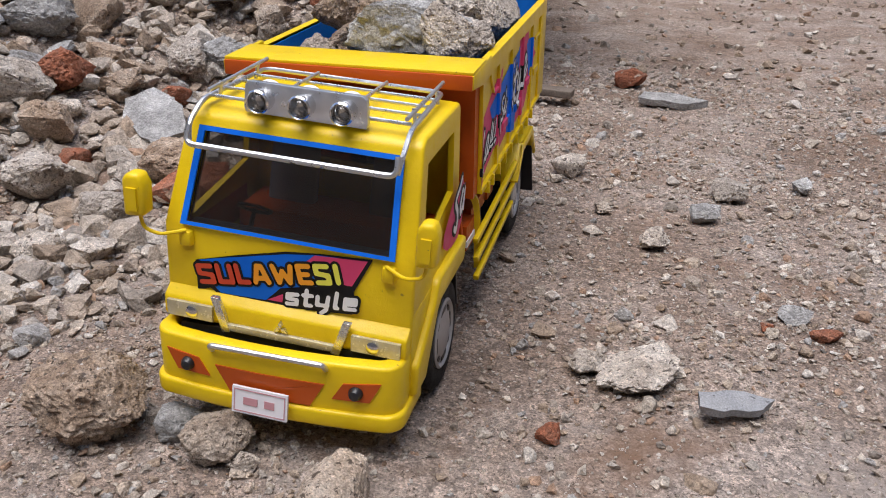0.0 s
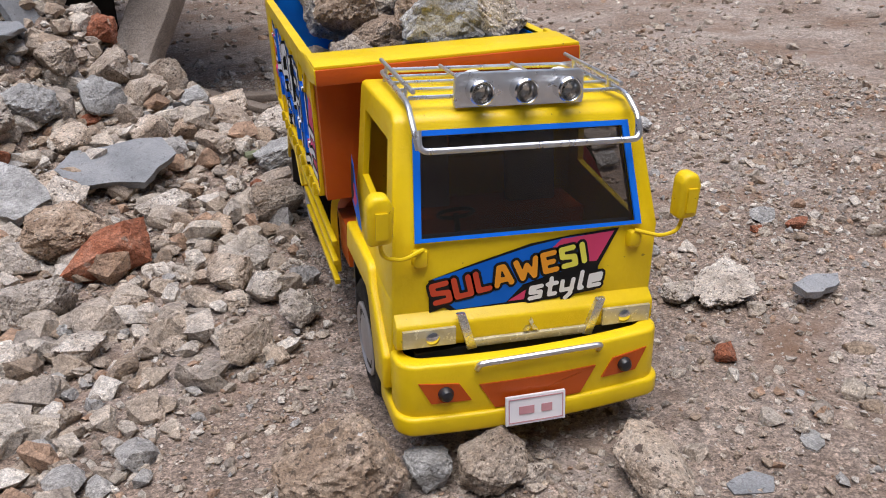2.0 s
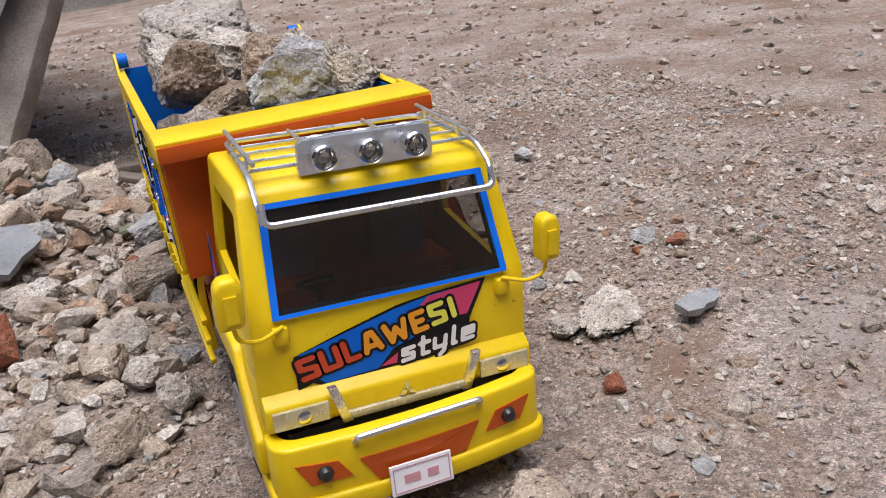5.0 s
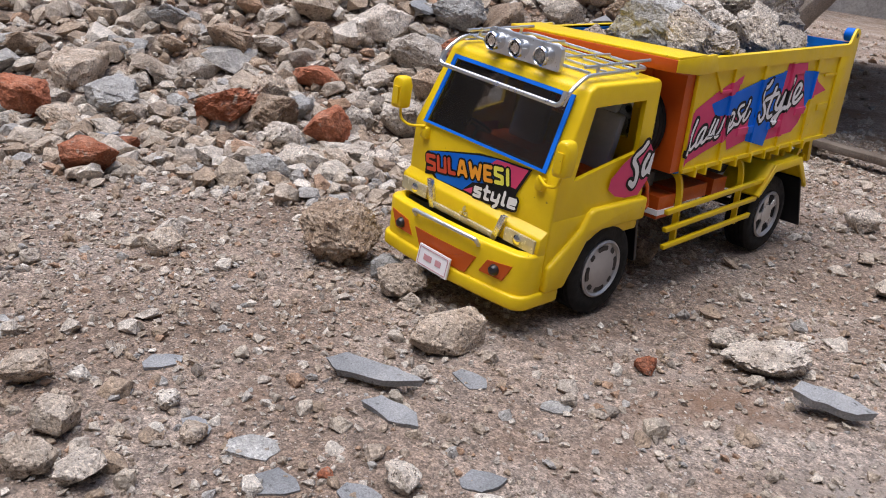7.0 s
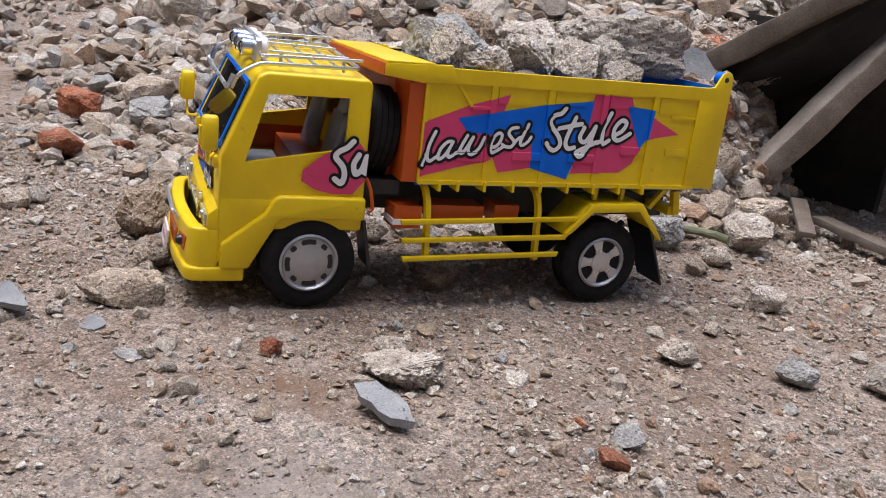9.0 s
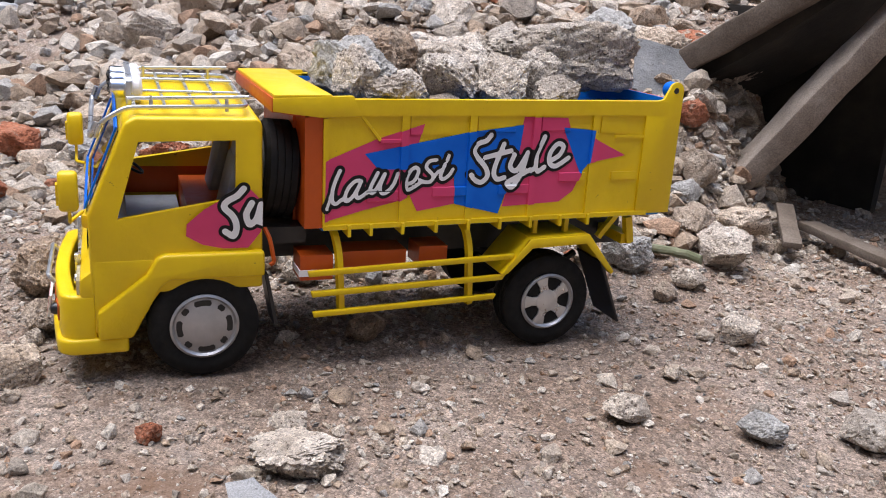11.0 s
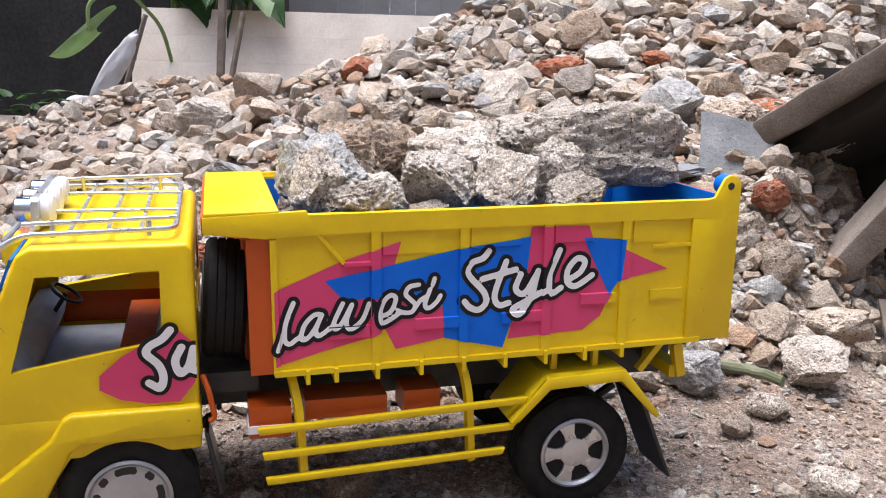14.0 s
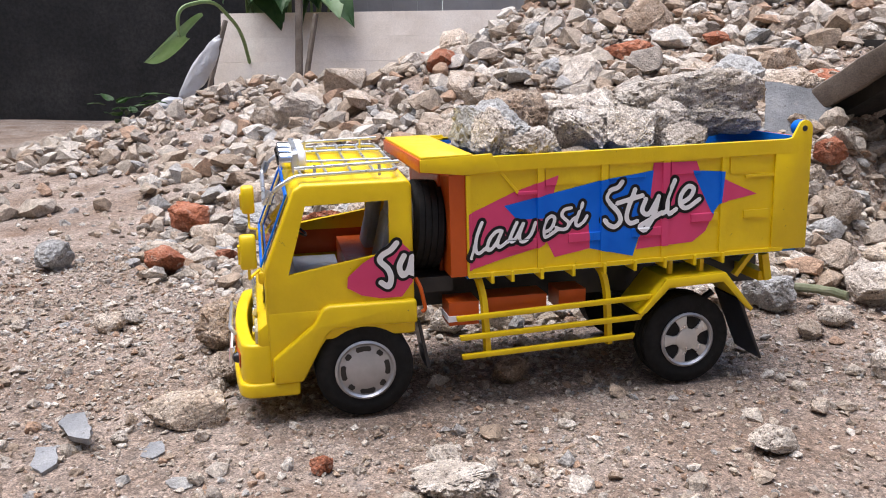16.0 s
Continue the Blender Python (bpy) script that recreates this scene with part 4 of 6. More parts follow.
for text, px, pz, w, h in (("SULAWESI", 0.038, 0.0420, 0.0185, 0.0270), ("STYLE", 0.114, 0.0095, 0.0235, 0.0265)):
    lines = [q for k, ch in enumerate(text) for q in square_letter(ch, px + k * (w + 0.0085), pz - 0.0006 * k, w, h, -0.08)]
    for half, m2, lift in ((0.0044, BLACK_VINYL, 0.0006), (0.0022, WHITE_VINYL, 0.0009)):
        side_decal("letters" if lift > 0.0008 else "letters_edge", mirror_u(brushed(lines, half, 0.0014, True), 0.2775), m2, lift, -1, far_side)

# side rails, tanks, rear mudguards, flaps, tail bracket
for s in (-1, 1):
    rails = new("side_guard")
    rails.parent = truck
    rails["label"] = "yellow three-bar side guard"
    for (y0, z0), (y1, z1) in (((0.0690, 0.0715), (0.2230, 0.0775)), ((0.0715, 0.0565), (0.2160, 0.0615)), ((0.0730, 0.0415), (0.2100, 0.0465))):
        a, b = sorted((s * 0.0775, s * 0.0812))
        part("guard_bar", prism("x", a, b, [(y0, z0 - 0.0020), (y1, z1 - 0.0020), (y1 + 0.002, z1 + 0.0020), (y0 - 0.001, z0 + 0.0020)], 0.0005), YELLOW, rails)
    for y in (0.0905, 0.1890):
        pts = rounded([(s * 0.060, y - 0.004, 0.1030), (s * 0.0735, y - 0.003, 0.0985), (s * 0.0755, y, 0.0840), (s * 0.0755, y + 0.003, 0.0405)], 0.008)
        bm = tube(pts, 0.0031, 4)
        part("guard_post", bm, YELLOW, rails)
    guard = new("mudguard")
    guard.parent = truck
    guard["label"] = "yellow angular rear mudguard"
    line = [(0.2140, 0.0650), (0.2360, 0.0915), (0.2860, 0.0935), (0.3120, 0.0620)]
    inner = [(0.2195, 0.0650), (0.2385, 0.0865), (0.2840, 0.0885), (0.3070, 0.0615)]
    for a, b in ((0.0420, 0.0835),):
        a, b = sorted((s * a, s * b))
        part("guard_top", prism("x", a, b, line + [(y + (0.0022 if y < 0.26 else -0.0022), z - 0.0022) for y, z in line[::-1]], 0.0004), YELLOW, guard)
    a, b = sorted((s * 0.0806, s * 0.0838))
    part("guard_edge", prism("x", a, b, line + [(y + (0.005 if y < 0.22 else 0.002 if y < 0.26 else -0.002 if y < 0.30 else -0.005), z - (0.0075 if 0.22 < y < 0.30 else 0.0)) for y, z in line[::-1]], 0.0006), YELLOW, guard)
    for y in (0.2440, 0.2710):
        part("guard_stay", block(s * 0.070 - 0.002, s * 0.070 + 0.002, y - 0.0018, y + 0.0018, 0.0925, 0.1030, 0.0004, 1), YELLOW, guard)
    flap = bevelled(prism("x", *sorted((s * 0.044, s * 0.0815)), [(0.2995, 0.0700), (0.3025, 0.0700), (0.3245, 0.0180), (0.3225, 0.0175)]), 0.0004, 1)
    part("mud_flap", flap, TAR, truck, "black rubber mud flap")
    part("tail_bracket", merge(placed(block(-0.0025, 0.0025, -0.002, 0.002, -0.012, 0.012, 0.0005), pose(s * 0.068, 0.3100, 0.0960, -38, 0, 0)), placed(block(-0.003, 0.003, -0.003, 0.003, -0.011, 0.011, 0.0006), pose(s * 0.068, 0.3300, 0.0920, 12, 0, 0))), YELLOW, truck)
    front_flap = prism("x", *sorted((s * 0.048, s * 0.072)), [(0.0400, 0.0700), (0.0425, 0.0700), (0.0500, 0.0330), (0.0470, 0.0320)], 0.0004, 1)
    part("front_mud_flap", front_flap, TAR, truck, "black rubber mud flap")
    part("front_inner_arch", prism("x", *sorted((s * 0.044, s * 0.0695)), [(0.037, 0.0765), (-0.022, 0.0765), (-0.036, 0.062), (-0.044, 0.040), (-0.047, 0.040), (-0.040, 0.066), (-0.026, 0.080), (0.037, 0.080)]), BLACK, truck)
part("tail_beam", block(-0.068, 0.068, 0.3250, 0.3350, 0.0800, 0.0880, 0.001), YELLOW, truck, "yellow tail beam")
tank = part("battery_box", block(0.050, 0.074, 0.0640, 0.0870, 0.0650, 0.0830, 0.001), ORANGE, truck, "orange box with a white stripe")
part("stripe", block(0.0515, 0.0748, 0.0632, 0.0868, 0.0680, 0.0725, 0.0004), PLATE, tank)
part("tool_box", block(0.046, 0.070, 0.0950, 0.1420, 0.0720, 0.0835, 0.0015), ORANGE, truck, "orange box")
part("tool_box", block(0.046, 0.070, 0.1520, 0.1740, 0.0700, 0.0850, 0.0015), ORANGE, truck, "orange box")
part("fuel_tank", placed(lathe([(0.004, -0.050), (0.0125, -0.049), (0.0140, -0.046), (0.0140, 0.046), (0.0125, 0.049), (0.004, 0.050)], 24, "y"), pose(-0.056, 0.145, 0.0790)), ORANGE, truck, "orange rounded fuel tank")
part("tool_box", block(-0.072, -0.046, 0.0620, 0.0940, 0.0560, 0.0860, 0.0015), ORANGE, truck, "orange box")
part("step_hook", tube(rounded([(0.070, 0.0400, 0.1030), (0.074, 0.0430, 0.0960), (0.075, 0.0460, 0.0800), (0.075, 0.0430, 0.0780)], 0.003), 0.0016, 6), ORANGE, truck, "orange wire hook")
part("hose", tube(rounded([(-0.050, 0.050, 0.100), (-0.062, 0.058, 0.090), (-0.066, 0.056, 0.075), (-0.058, 0.060, 0.070)], 0.006), 0.0012, 6), ORANGE, truck, "orange hose")


# ---- ground and rubble heap ----
def step(a, b, x):
    t = min(1.0, max(0.0, (x - a) / (b - a)))
    return t * t * (3 - 2 * t)


def heap(x, y):
    """The rubble heap's height: u runs into the heap from its foot, v along the foot."""
    u, v = -0.70 * x + 0.71 * y, 0.71 * x + 0.70 * y
    low = 0.20 * math.exp(-((x + 1.75) / 0.42) ** 2 - ((y - 0.06) / 0.52) ** 2)
    low = low if low > 0.004 else 0.0
    u -= 0.30 + 0.05 * noise.noise((v * 4, 1.7, 0.3))
    if u <= 0:
        return low
    rise = 0.40 * u - 0.035 * u * u if u < 1.4 else 0.4914 + 0.30 * (u - 1.4) * math.exp(-(u - 1.4))
    rise *= step(0.0, 0.40, u) * 0.8 + 0.2
    return rise * (1 - step(0.24, 0.40, v)) * step(-1.15, -0.35, v + 0.10 * noise.noise((u * 3, 4.2, 0))) + low


def ground_z(x, y):
    h = heap(x, y)
    r = 0.0035 * noise.noise((x * 7, y * 7, 0.5)) + 0.0016 * noise.noise((x * 31, y * 31, 3.5))
    rough = 0.02 * noise.noise((x * 9, y * 9, 7.7)) * min(1, h * 10)
    near = math.exp(-((x / 0.16) ** 2 + ((y - 0.13) / 0.30) ** 2) ** 2)
    far = math.hypot(x, y)
    return h + rough + r * (1 - 0.8 * near) - 0.002 * near + 0.03 * step(1.5, 4, far) * noise.noise((x * 0.8, y * 0.8, 9.1))


SOIL = material("dusty_soil", [(0.235, 0.16, 0.113), (0.36, 0.276, 0.218), (0.48, 0.40, 0.34)], 6, 0.95, bump=0.005, bump_scale=200, fine=0.35, fine_scale=700, place=True,
                grains=[(150, 0.22, 0.5), (330, 0.30, 0.35), (800, 0.30, 0.15)],
                spots=[((0.50, 0.44, 0.39), 4.5, 0.56, 0.25), ((0.27, 0.165, 0.105), 7, 0.54, 0.2), ((0.11, 0.08, 0.058), 330, 0.605, 0.05), ((0.13, 0.095, 0.07), 130, 0.65, 0.04), ((0.66, 0.60, 0.54), 260, 0.64, 0.03)])


def axis_lines(lo, hi, fine, outer):
    core = list(np.arange(lo, hi + 1e-6, fine))
    out, d, p = [], fine * 2, hi
    while p < outer:
        p += d
        d *= 1.25
        out.append(p)
    left, d, p = [], fine * 2, lo
    while p > -outer:
        p -= d
        d *= 1.25
        left.append(p)
    return left[::-1] + core + out


def build_ground():
    xs, ys = axis_lines(-0.9, 0.75, 0.0075, 400), axis_lines(-0.55, 1.3, 0.0075, 400)
    verts = [(x, y, ground_z(x, y)) for y in ys for x in xs]
    w = len(xs)
    faces = [(j * w + i, j * w + i + 1, (j + 1) * w + i + 1, (j + 1) * w + i) for j in range(len(ys) - 1) for i in range(w - 1)]
    me = bpy.data.meshes.new("ground")
    me.from_pydata(verts, [], faces)
    me.materials.append(SOIL)
    me.shade_smooth()
    return tagged(new("ground", me), "bare dusty ground of grit, soil and crushed rubble", "ground", "", "structure")


build_ground()


# ---- stones ----
taken = []


def rock_shape(seed, sub, cuts, flat_z=1.0, rough=0.10, long=1.0):
    """Unit stone: a ball with planes cut off it and a broken surface. Returns vertices and faces."""
    rng = np.random.RandomState(seed)
    count = {1: 7, 2: 10, 3: 12, 4: 13}[sub] + (cuts - 8) // 2
    dirs = []
    while len(dirs) < count:
        d = rng.normal(size=3)
        d /= np.linalg.norm(d)
        if all(d @ q < math.cos(1.15 / math.sqrt(count) * 1.6) for q in dirs) or rng.uniform() < 0.04:
            dirs.append(d)
    bm = bmesh.new()
    for d in dirs:
        bm.verts.new(d * rng.uniform(0.66, 1.0))
    hull = bmesh.ops.convex_hull(bm, input=bm.verts[:])
    bmesh.ops.delete(bm, geom=[g for g in hull["geom_interior"] if isinstance(g, bmesh.types.BMVert)], context="VERTS")
    for _ in range({1: 0, 2: 1, 3: 3, 4: 4}[sub]):
        bmesh.ops.subdivide_edges(bm, edges=bm.edges[:], cuts=1, use_grid_fill=True)
    bmesh.ops.triangulate(bm, faces=bm.faces[:])
    bm.verts.index_update()
    v = np.array([p.co[:] for p in bm.verts])
    f = [[q.index for q in p.verts] for p in bm.faces]
    bm.free()
    off = rng.uniform(0, 50, 3)
    if sub > 1:
        far = np.linalg.norm(v, axis=1)
        v *= (0.84 + 0.16 * 0.86 / np.maximum(far, 0.3))[:, None]
    if sub > 2:
        k = np.array([noise.fractal(Vector(p * 1.9 + off), 0.9, 2.1, 3) for p in v])
        v *= (1 + 0.40 * rough * k)[:, None]
        k = np.array([noise.noise(Vector(p * 6.5 + off)) + 0.7 * noise.noise(Vector(p * 14 + off)) for p in v])
        v *= (1 + 0.40 * rough * k - 0.9 * rough * np.clip(k - 0.28, 0, 1))[:, None]
        v *= (1 + rng.uniform(-0.06, 0.06, len(v)) * rough)[:, None]
    elif sub == 2:
        v *= (1 + rng.uniform(-0.075, 0.06, len(v)))[:, None]
    v *= np.array([long, 1.0, flat_z])
    v /= np.abs(v).max()
    return v, f


def rock_mesh(name, mat, seed, sub=3, cuts=9, flat_z=0.8, rough=0.14, long=1.1, sharp=True):
    v, f = rock_shape(seed, sub, cuts, flat_z, rough, long)
    me = bpy.data.meshes.new(name)
    me.from_pydata(v.tolist(), [], f)
    me.materials.append(mat)
    me.shade_smooth()
    if sharp:
        me.set_sharp_from_angle(angle=radians(38))
    return me


def stone(name, mat, x, y, size, label, seed=0, turn=0, tilt=(0, 0), z=None, sink=0.25, sub=4, cuts=9, squash=(1, 1, 0.8), rough=0.24, group="", category="stone"):
    """One stone with its own mesh. size: half length in metres."""
    me = rock_mesh(name, STONE[mat], seed, sub, cuts, 1.0, rough, 1.0)
    ob = new(name, me)
    s = [size * q for q in squash]
    if z is None:
        z = ground_z(x, y) + s[2] * (1 - sink)
    ob.matrix_world = pose(x, y, z, tilt[0], tilt[1], turn) @ Matrix.Diagonal((*s, 1))
    taken.append((x, y, size * 0.9))
    return tagged(ob, label, category, group)


def slab(name, mat, x, y, z, outline, thick, m_turn, label, category="stone", group=""):
    """A broken flat plate with an irregular outline."""
    jag, edge = random.Random(int(1e4 * abs(x + y))), []
    for p, q in zip(outline, outline[1:] + outline[:1]):
        n = math.hypot(q[0] - p[0], q[1] - p[1])
        for t in (0, 0.31, 0.64):
            j = 0.035 * n * jag.uniform(-1, 1) if t else 0.0
            edge.append((p[0] + (q[0] - p[0]) * t - (q[1] - p[1]) / n * j, p[1] + (q[1] - p[1]) * t + (q[0] - p[0]) / n * j))
    bm = prism("z", -thick / 2, thick / 2, edge)
    for v in bm.verts:
        if v.co.z < 0:
            v.co.x, v.co.y = v.co.x * jag.uniform(0.88, 1.0), v.co.y * jag.uniform(0.88, 1.0)
    bmesh.ops.triangulate(bm, faces=[f for f in bm.faces if len(f.verts) > 4])
    bmesh.ops.subdivide_edges(bm, edges=bm.edges, cuts=2, use_grid_fill=True)
    for v in bm.verts:
        v.co += Vector((noise.noise(v.co * 60), noise.noise(v.co * 60 + Vector((9, 0, 0))), noise.noise(v.co * 45 + Vector((0, 9, 0))) * 0.8)) * thick * 0.28
    ob = link_mesh(name, bm, STONE[mat], None, label)
    ob.matrix_world = pose(x, y, z, *m_turn)
    taken.append((x, y, max(abs(p[0]) for p in outline)))
    return tagged(ob, label, category, group)


def rough_block(name, mat, m, half, label, group=""):
    """A broken piece of concrete, flat above and below, with crumbling sides."""
    bm = add_box(bmesh.new(), -1, 1, -1, 1, -1, 1)
    bmesh.ops.subdivide_edges(bm, edges=bm.edges[:], cuts=30, use_grid_fill=True)
    for v in bm.verts:
        c = v.co.copy()
        q = (abs(c.x) ** 7 + abs(c.y) ** 7 + abs(c.z) ** 7) ** (1 / 7)
        c = c / max(q, 0.5)
        k = 1 + 0.16 * noise.noise(c * 1.4 + Vector((4, 1, 8))) + 0.07 * noise.noise(c * 4.5) + 0.06 * noise.noise(c * 11) - 0.16 * max(0, noise.noise(c * 8 + Vector((0, 7, 0))) - 0.2)
        taper = 1 - 0.16 * max(0, -c.y) - 0.10 * max(0, c.z)
        v.co = Vector((c.x * half[0] * taper, c.y * half[1], c.z * half[2] * (1 - 0.22 * max(0, -c.y - 0.2)))) * k
    ob = link_mesh(name, bm, STONE[mat], None, label, angle=50)
    ob.matrix_world = m
    return tagged(ob, label, "stone", group)


# single stones round the truck
stone("boulder", "brown_stone", -0.108, -0.104, 0.037, "rough brown lump of broken mortar beside the truck's bumper", 11, 20, squash=(1.0, 0.9, 0.82), cuts=14, rough=0.34)
stone("stone", "tan_stone", -0.030, -0.103, 0.022, "small rounded tan stone in front of the bumper", 12, 30, squash=(1, 0.85, 0.75))
stone("stone", "tan_stone", 0.050, -0.130, 0.036, "long tan block of plaster on the dirt", 93, 80, squash=(1.0, 0.58, 0.42), cuts=20, rough=0.15)
stone("stone", "concrete_stone", 0.197, 0.036, 0.034, "pale crumbly piece of concrete on the dirt", 14, 40, squash=(1.0, 0.75, 0.42), rough=0.45)
stone("stone", "concrete_stone", 0.165, 0.040, 0.017, "small pale stone beside crumbly concrete", 15, 10, squash=(1, 0.8, 0.6))
slab("stone_flake", "slate", 0.2560, 0.0080, 0.011, [(-0.026, -0.006), (-0.012, -0.011), (0.014, -0.009), (0.026, 0.001), (0.008, 0.009), (-0.022, 0.008)], 0.006, (6, 4, 20), "thin grey flake of layered stone lying on dirt")
slab("stone_flake", "slate", 0.0600, -0.2050, 0.0070, [(-0.032, -0.003), (-0.018, -0.011), (0.014, -0.009), (0.036, 0.002), (0.014, 0.008), (-0.024, 0.008)], 0.005, (8, -4, 18), "thin blue-grey slate flake lying on dirt")
slab("stone_flake", "slate", 0.0990, -0.2190, 0.0020, [(-0.020, -0.006), (0.004, -0.010), (0.020, -0.002), (0.010, 0.008), (-0.016, 0.007)], 0.005, (3, 2, 10), "small slate flake half buried in dirt")
stone("brick_bit", "brick_stone", 0.150, -0.040, 0.0100, "small red brick chip on the dirt", 16, 20, squash=(1, 0.8, 0.7), sub=3)
stone("brick_bit", "brick_stone", 0.325, 0.120, 0.014, "flat red brick chip on the dirt", 17, 10, squash=(1, 0.55, 0.4), sub=3)
stone("stone", "grey_stone", 0.306, 0.142, 0.013, "small grey stone on the dirt", 18, 0, squash=(1, 0.8, 0.6), sub=3)
stone("brick_bit", "brick_stone", 0.285, 0.122, 0.006, "small red brick chip on the dirt", 19, 0, sub=3)
stone("brick_bit", "brick_stone", 0.147, 0.862, 0.026, "red brick lump on the open ground", 20, 0, squash=(1, 0.8, 0.7), sub=3)
slab("stone_flake", "grey_stone", 0.210, 0.765, 0.008, [(-0.045, -0.02), (0.02, -0.025), (0.05, 0.0), (0.01, 0.02), (-0.04, 0.012)], 0.010, (3, 3, 0), "flat grey stone flake on open ground")
stone("stone", "concrete_stone", 0.105, 0.425, 0.024, "pale stone beside the truck", 21, 30, squash=(1, 0.8, 0.65), sub=3)
for k, (x, y, s, mat) in enumerate(((0.270, 0.396, 0.021, "concrete_stone"), (0.245, 0.330, 0.018, "grey_stone"), (0.200, 0.257, 0.018, "concrete_stone"), (0.345, 0.435, 0.015, "grey_stone"), (0.150, 0.330, 0.011, "tan_stone"),
                                    (0.008, -0.376, 0.018, "tan_stone"), (0.036, -0.398, 0.018, "tan_stone"), (0.058, -0.381, 0.0155, "concrete_stone"), (-0.048, -0.368, 0.018, "tan_stone"), (0.019, -0.318, 0.0095, "concrete_stone"),
                                    (0.152, -0.258, 0.0125, "concrete_stone"), (0.157, -0.300, 0.010, "concrete_stone"), (-0.188, -0.222, 0.018, "tan_stone"), (-0.062, -0.092, 0.018, "grey_stone"), (-0.012, -0.110, 0.010, "concrete_stone"),
                                    (-0.100, 0.312, 0.034, "tan_stone"), (-0.145, 0.069, 0.024, "tan_stone"), (-0.107, 0.103, 0.022, "concrete_stone"), (0.030, 0.128, 0.022, "brown_stone"), (-0.065, 0.546, 0.040, "concrete_stone"),
                                    (-0.078, 0.436, 0.032, "grey_stone"), (-0.020, 0.470, 0.020, "concrete_stone"), (0.000, 0.430, 0.016, "tan_stone"), (0.055, -0.321, 0.010, "tan_stone"), (0.124, -0.285, 0.006, "brick_stone"), (-0.268, -0.368, 0.0165, "grey_stone"), (-0.220, -0.345, 0.017, "concrete_stone"), (-0.210, -0.204, 0.016, "concrete_stone"), (-0.220, -0.310, 0.010, "concrete_stone"), (-0.480, -0.332, 0.036, "grey_stone"), (0.074, -0.176, 0.008, "concrete_stone"), (0.147, -0.119, 0.007, "concrete_stone"), (-0.125, 0.150, 0.020, "concrete_stone"), (-0.150, 0.180, 0.024, "tan_stone"))):
    stone("stone", mat, x, y, s, "loose %s lying on the dirt" % mat.replace("_", " "), 100 + k, 37 * k, squash=(1, 0.8, 0.22) if mat == "slate" else (1, 0.82, 0.66), sub=3 if s < 0.03 else 4, cuts=14)
# flakes trodden flush into the dirt
flakes = random.Random(12)
for x, y, h in ((0.046, -0.314, 0.011), (0.112, -0.308, 0.015), (-0.125, -0.365, 0.018), (0.082, -0.408, 0.019), (0.147, -0.281, 0.015), (0.092, -0.151, 0.014), (0.080, -0.300, 0.017), (-0.028, -0.298, 0.013), (0.146, -0.130, 0.010), (0.174, -0.222, 0.013), (0.105, -0.361, 0.014), (0.160, -0.350, 0.026)):
    rim = [(h * flakes.uniform(0.75, 1.1) * math.cos(a * math.tau / 7), h * flakes.uniform(0.5, 0.85) * math.sin(a * math.tau / 7)) for a in range(7)]
    slab("stone_flake", "slate" if h < 0.016 and h > 0.0105 else "grey_stone", x, y, ground_z(x, y) - 0.0006, rim, 0.005, (flakes.uniform(-3, 3), flakes.uniform(-3, 3), flakes.uniform(0, 90)), "grey stone flake trodden flush into the dirt")
stone("brick_lump", "brick_stone", -0.414, -0.190, 0.030, "weathered red brick lump on the dirt", 41, 20, squash=(1, 0.85, 0.9))
stone("brick_lump", "brick_stone", -0.392, 0.082, 0.040, "weathered red brick lump at the heap's foot", 42, 60, squash=(1, 0.8, 0.9))
stone("brick_lump", "brick_stone", -0.655, -0.172, 0.045, "weathered red brick lump on the dirt", 43, 10, squash=(1, 0.85, 0.8))
stone("stone", "grey_stone", -0.620, -0.080, 0.045, "grey concrete lump on the dirt", 44, 10, squash=(1, 0.8, 0.7))
stone("brick_lump", "brick_stone", -0.516, 0.024, 0.046, "large weathered red brick lump at the heap's foot", 45, 70, squash=(1.0, 0.8, 0.75), rough=0.3)
stone("boulder", "brown_stone", -0.470, 0.062, 0.040, "brown lump of mortar at the heap's foot", 48, 20, squash=(1.0, 0.75, 0.7), rough=0.34)
slab("slate", "slate", -0.238, 0.400, ground_z(-0.238, 0.40) + 0.020, [(-0.060, 0.004), (-0.046, -0.026), (0.016, -0.044), (0.052, -0.006), (0.046, 0.030), (-0.040, 0.034)], 0.008, (17, -2, 8), "flat blue-grey slab lying on the rubble")
stone("brick_lump", "brick_stone", -0.242, 0.238, 0.040, "broken corner of a red brick tilted in rubble", 40, 40, (25, -12), cuts=5, squash=(1.1, 0.7, 0.62), rough=0.1)
stone("boulder", "brown_stone", -0.280, 0.275, 0.038, "brown lump of mortar in the rubble", 46, 20, squash=(1, 0.85, 0.8), rough=0.34)
stone("brick_lump", "brick_stone", -0.255, 0.625, 0.026, "red brick corner in the rubble", 47, 20, cuts=5)
slab("slate", "slate", -0.330, 0.630, 0.170, [(-0.062, -0.034), (0.054, -0.048), (0.060, 0.036), (0.036, 0.050), (-0.043, 0.041)], 0.008, (8, 62, -14), "grey cement sheet fragment standing in the heap")

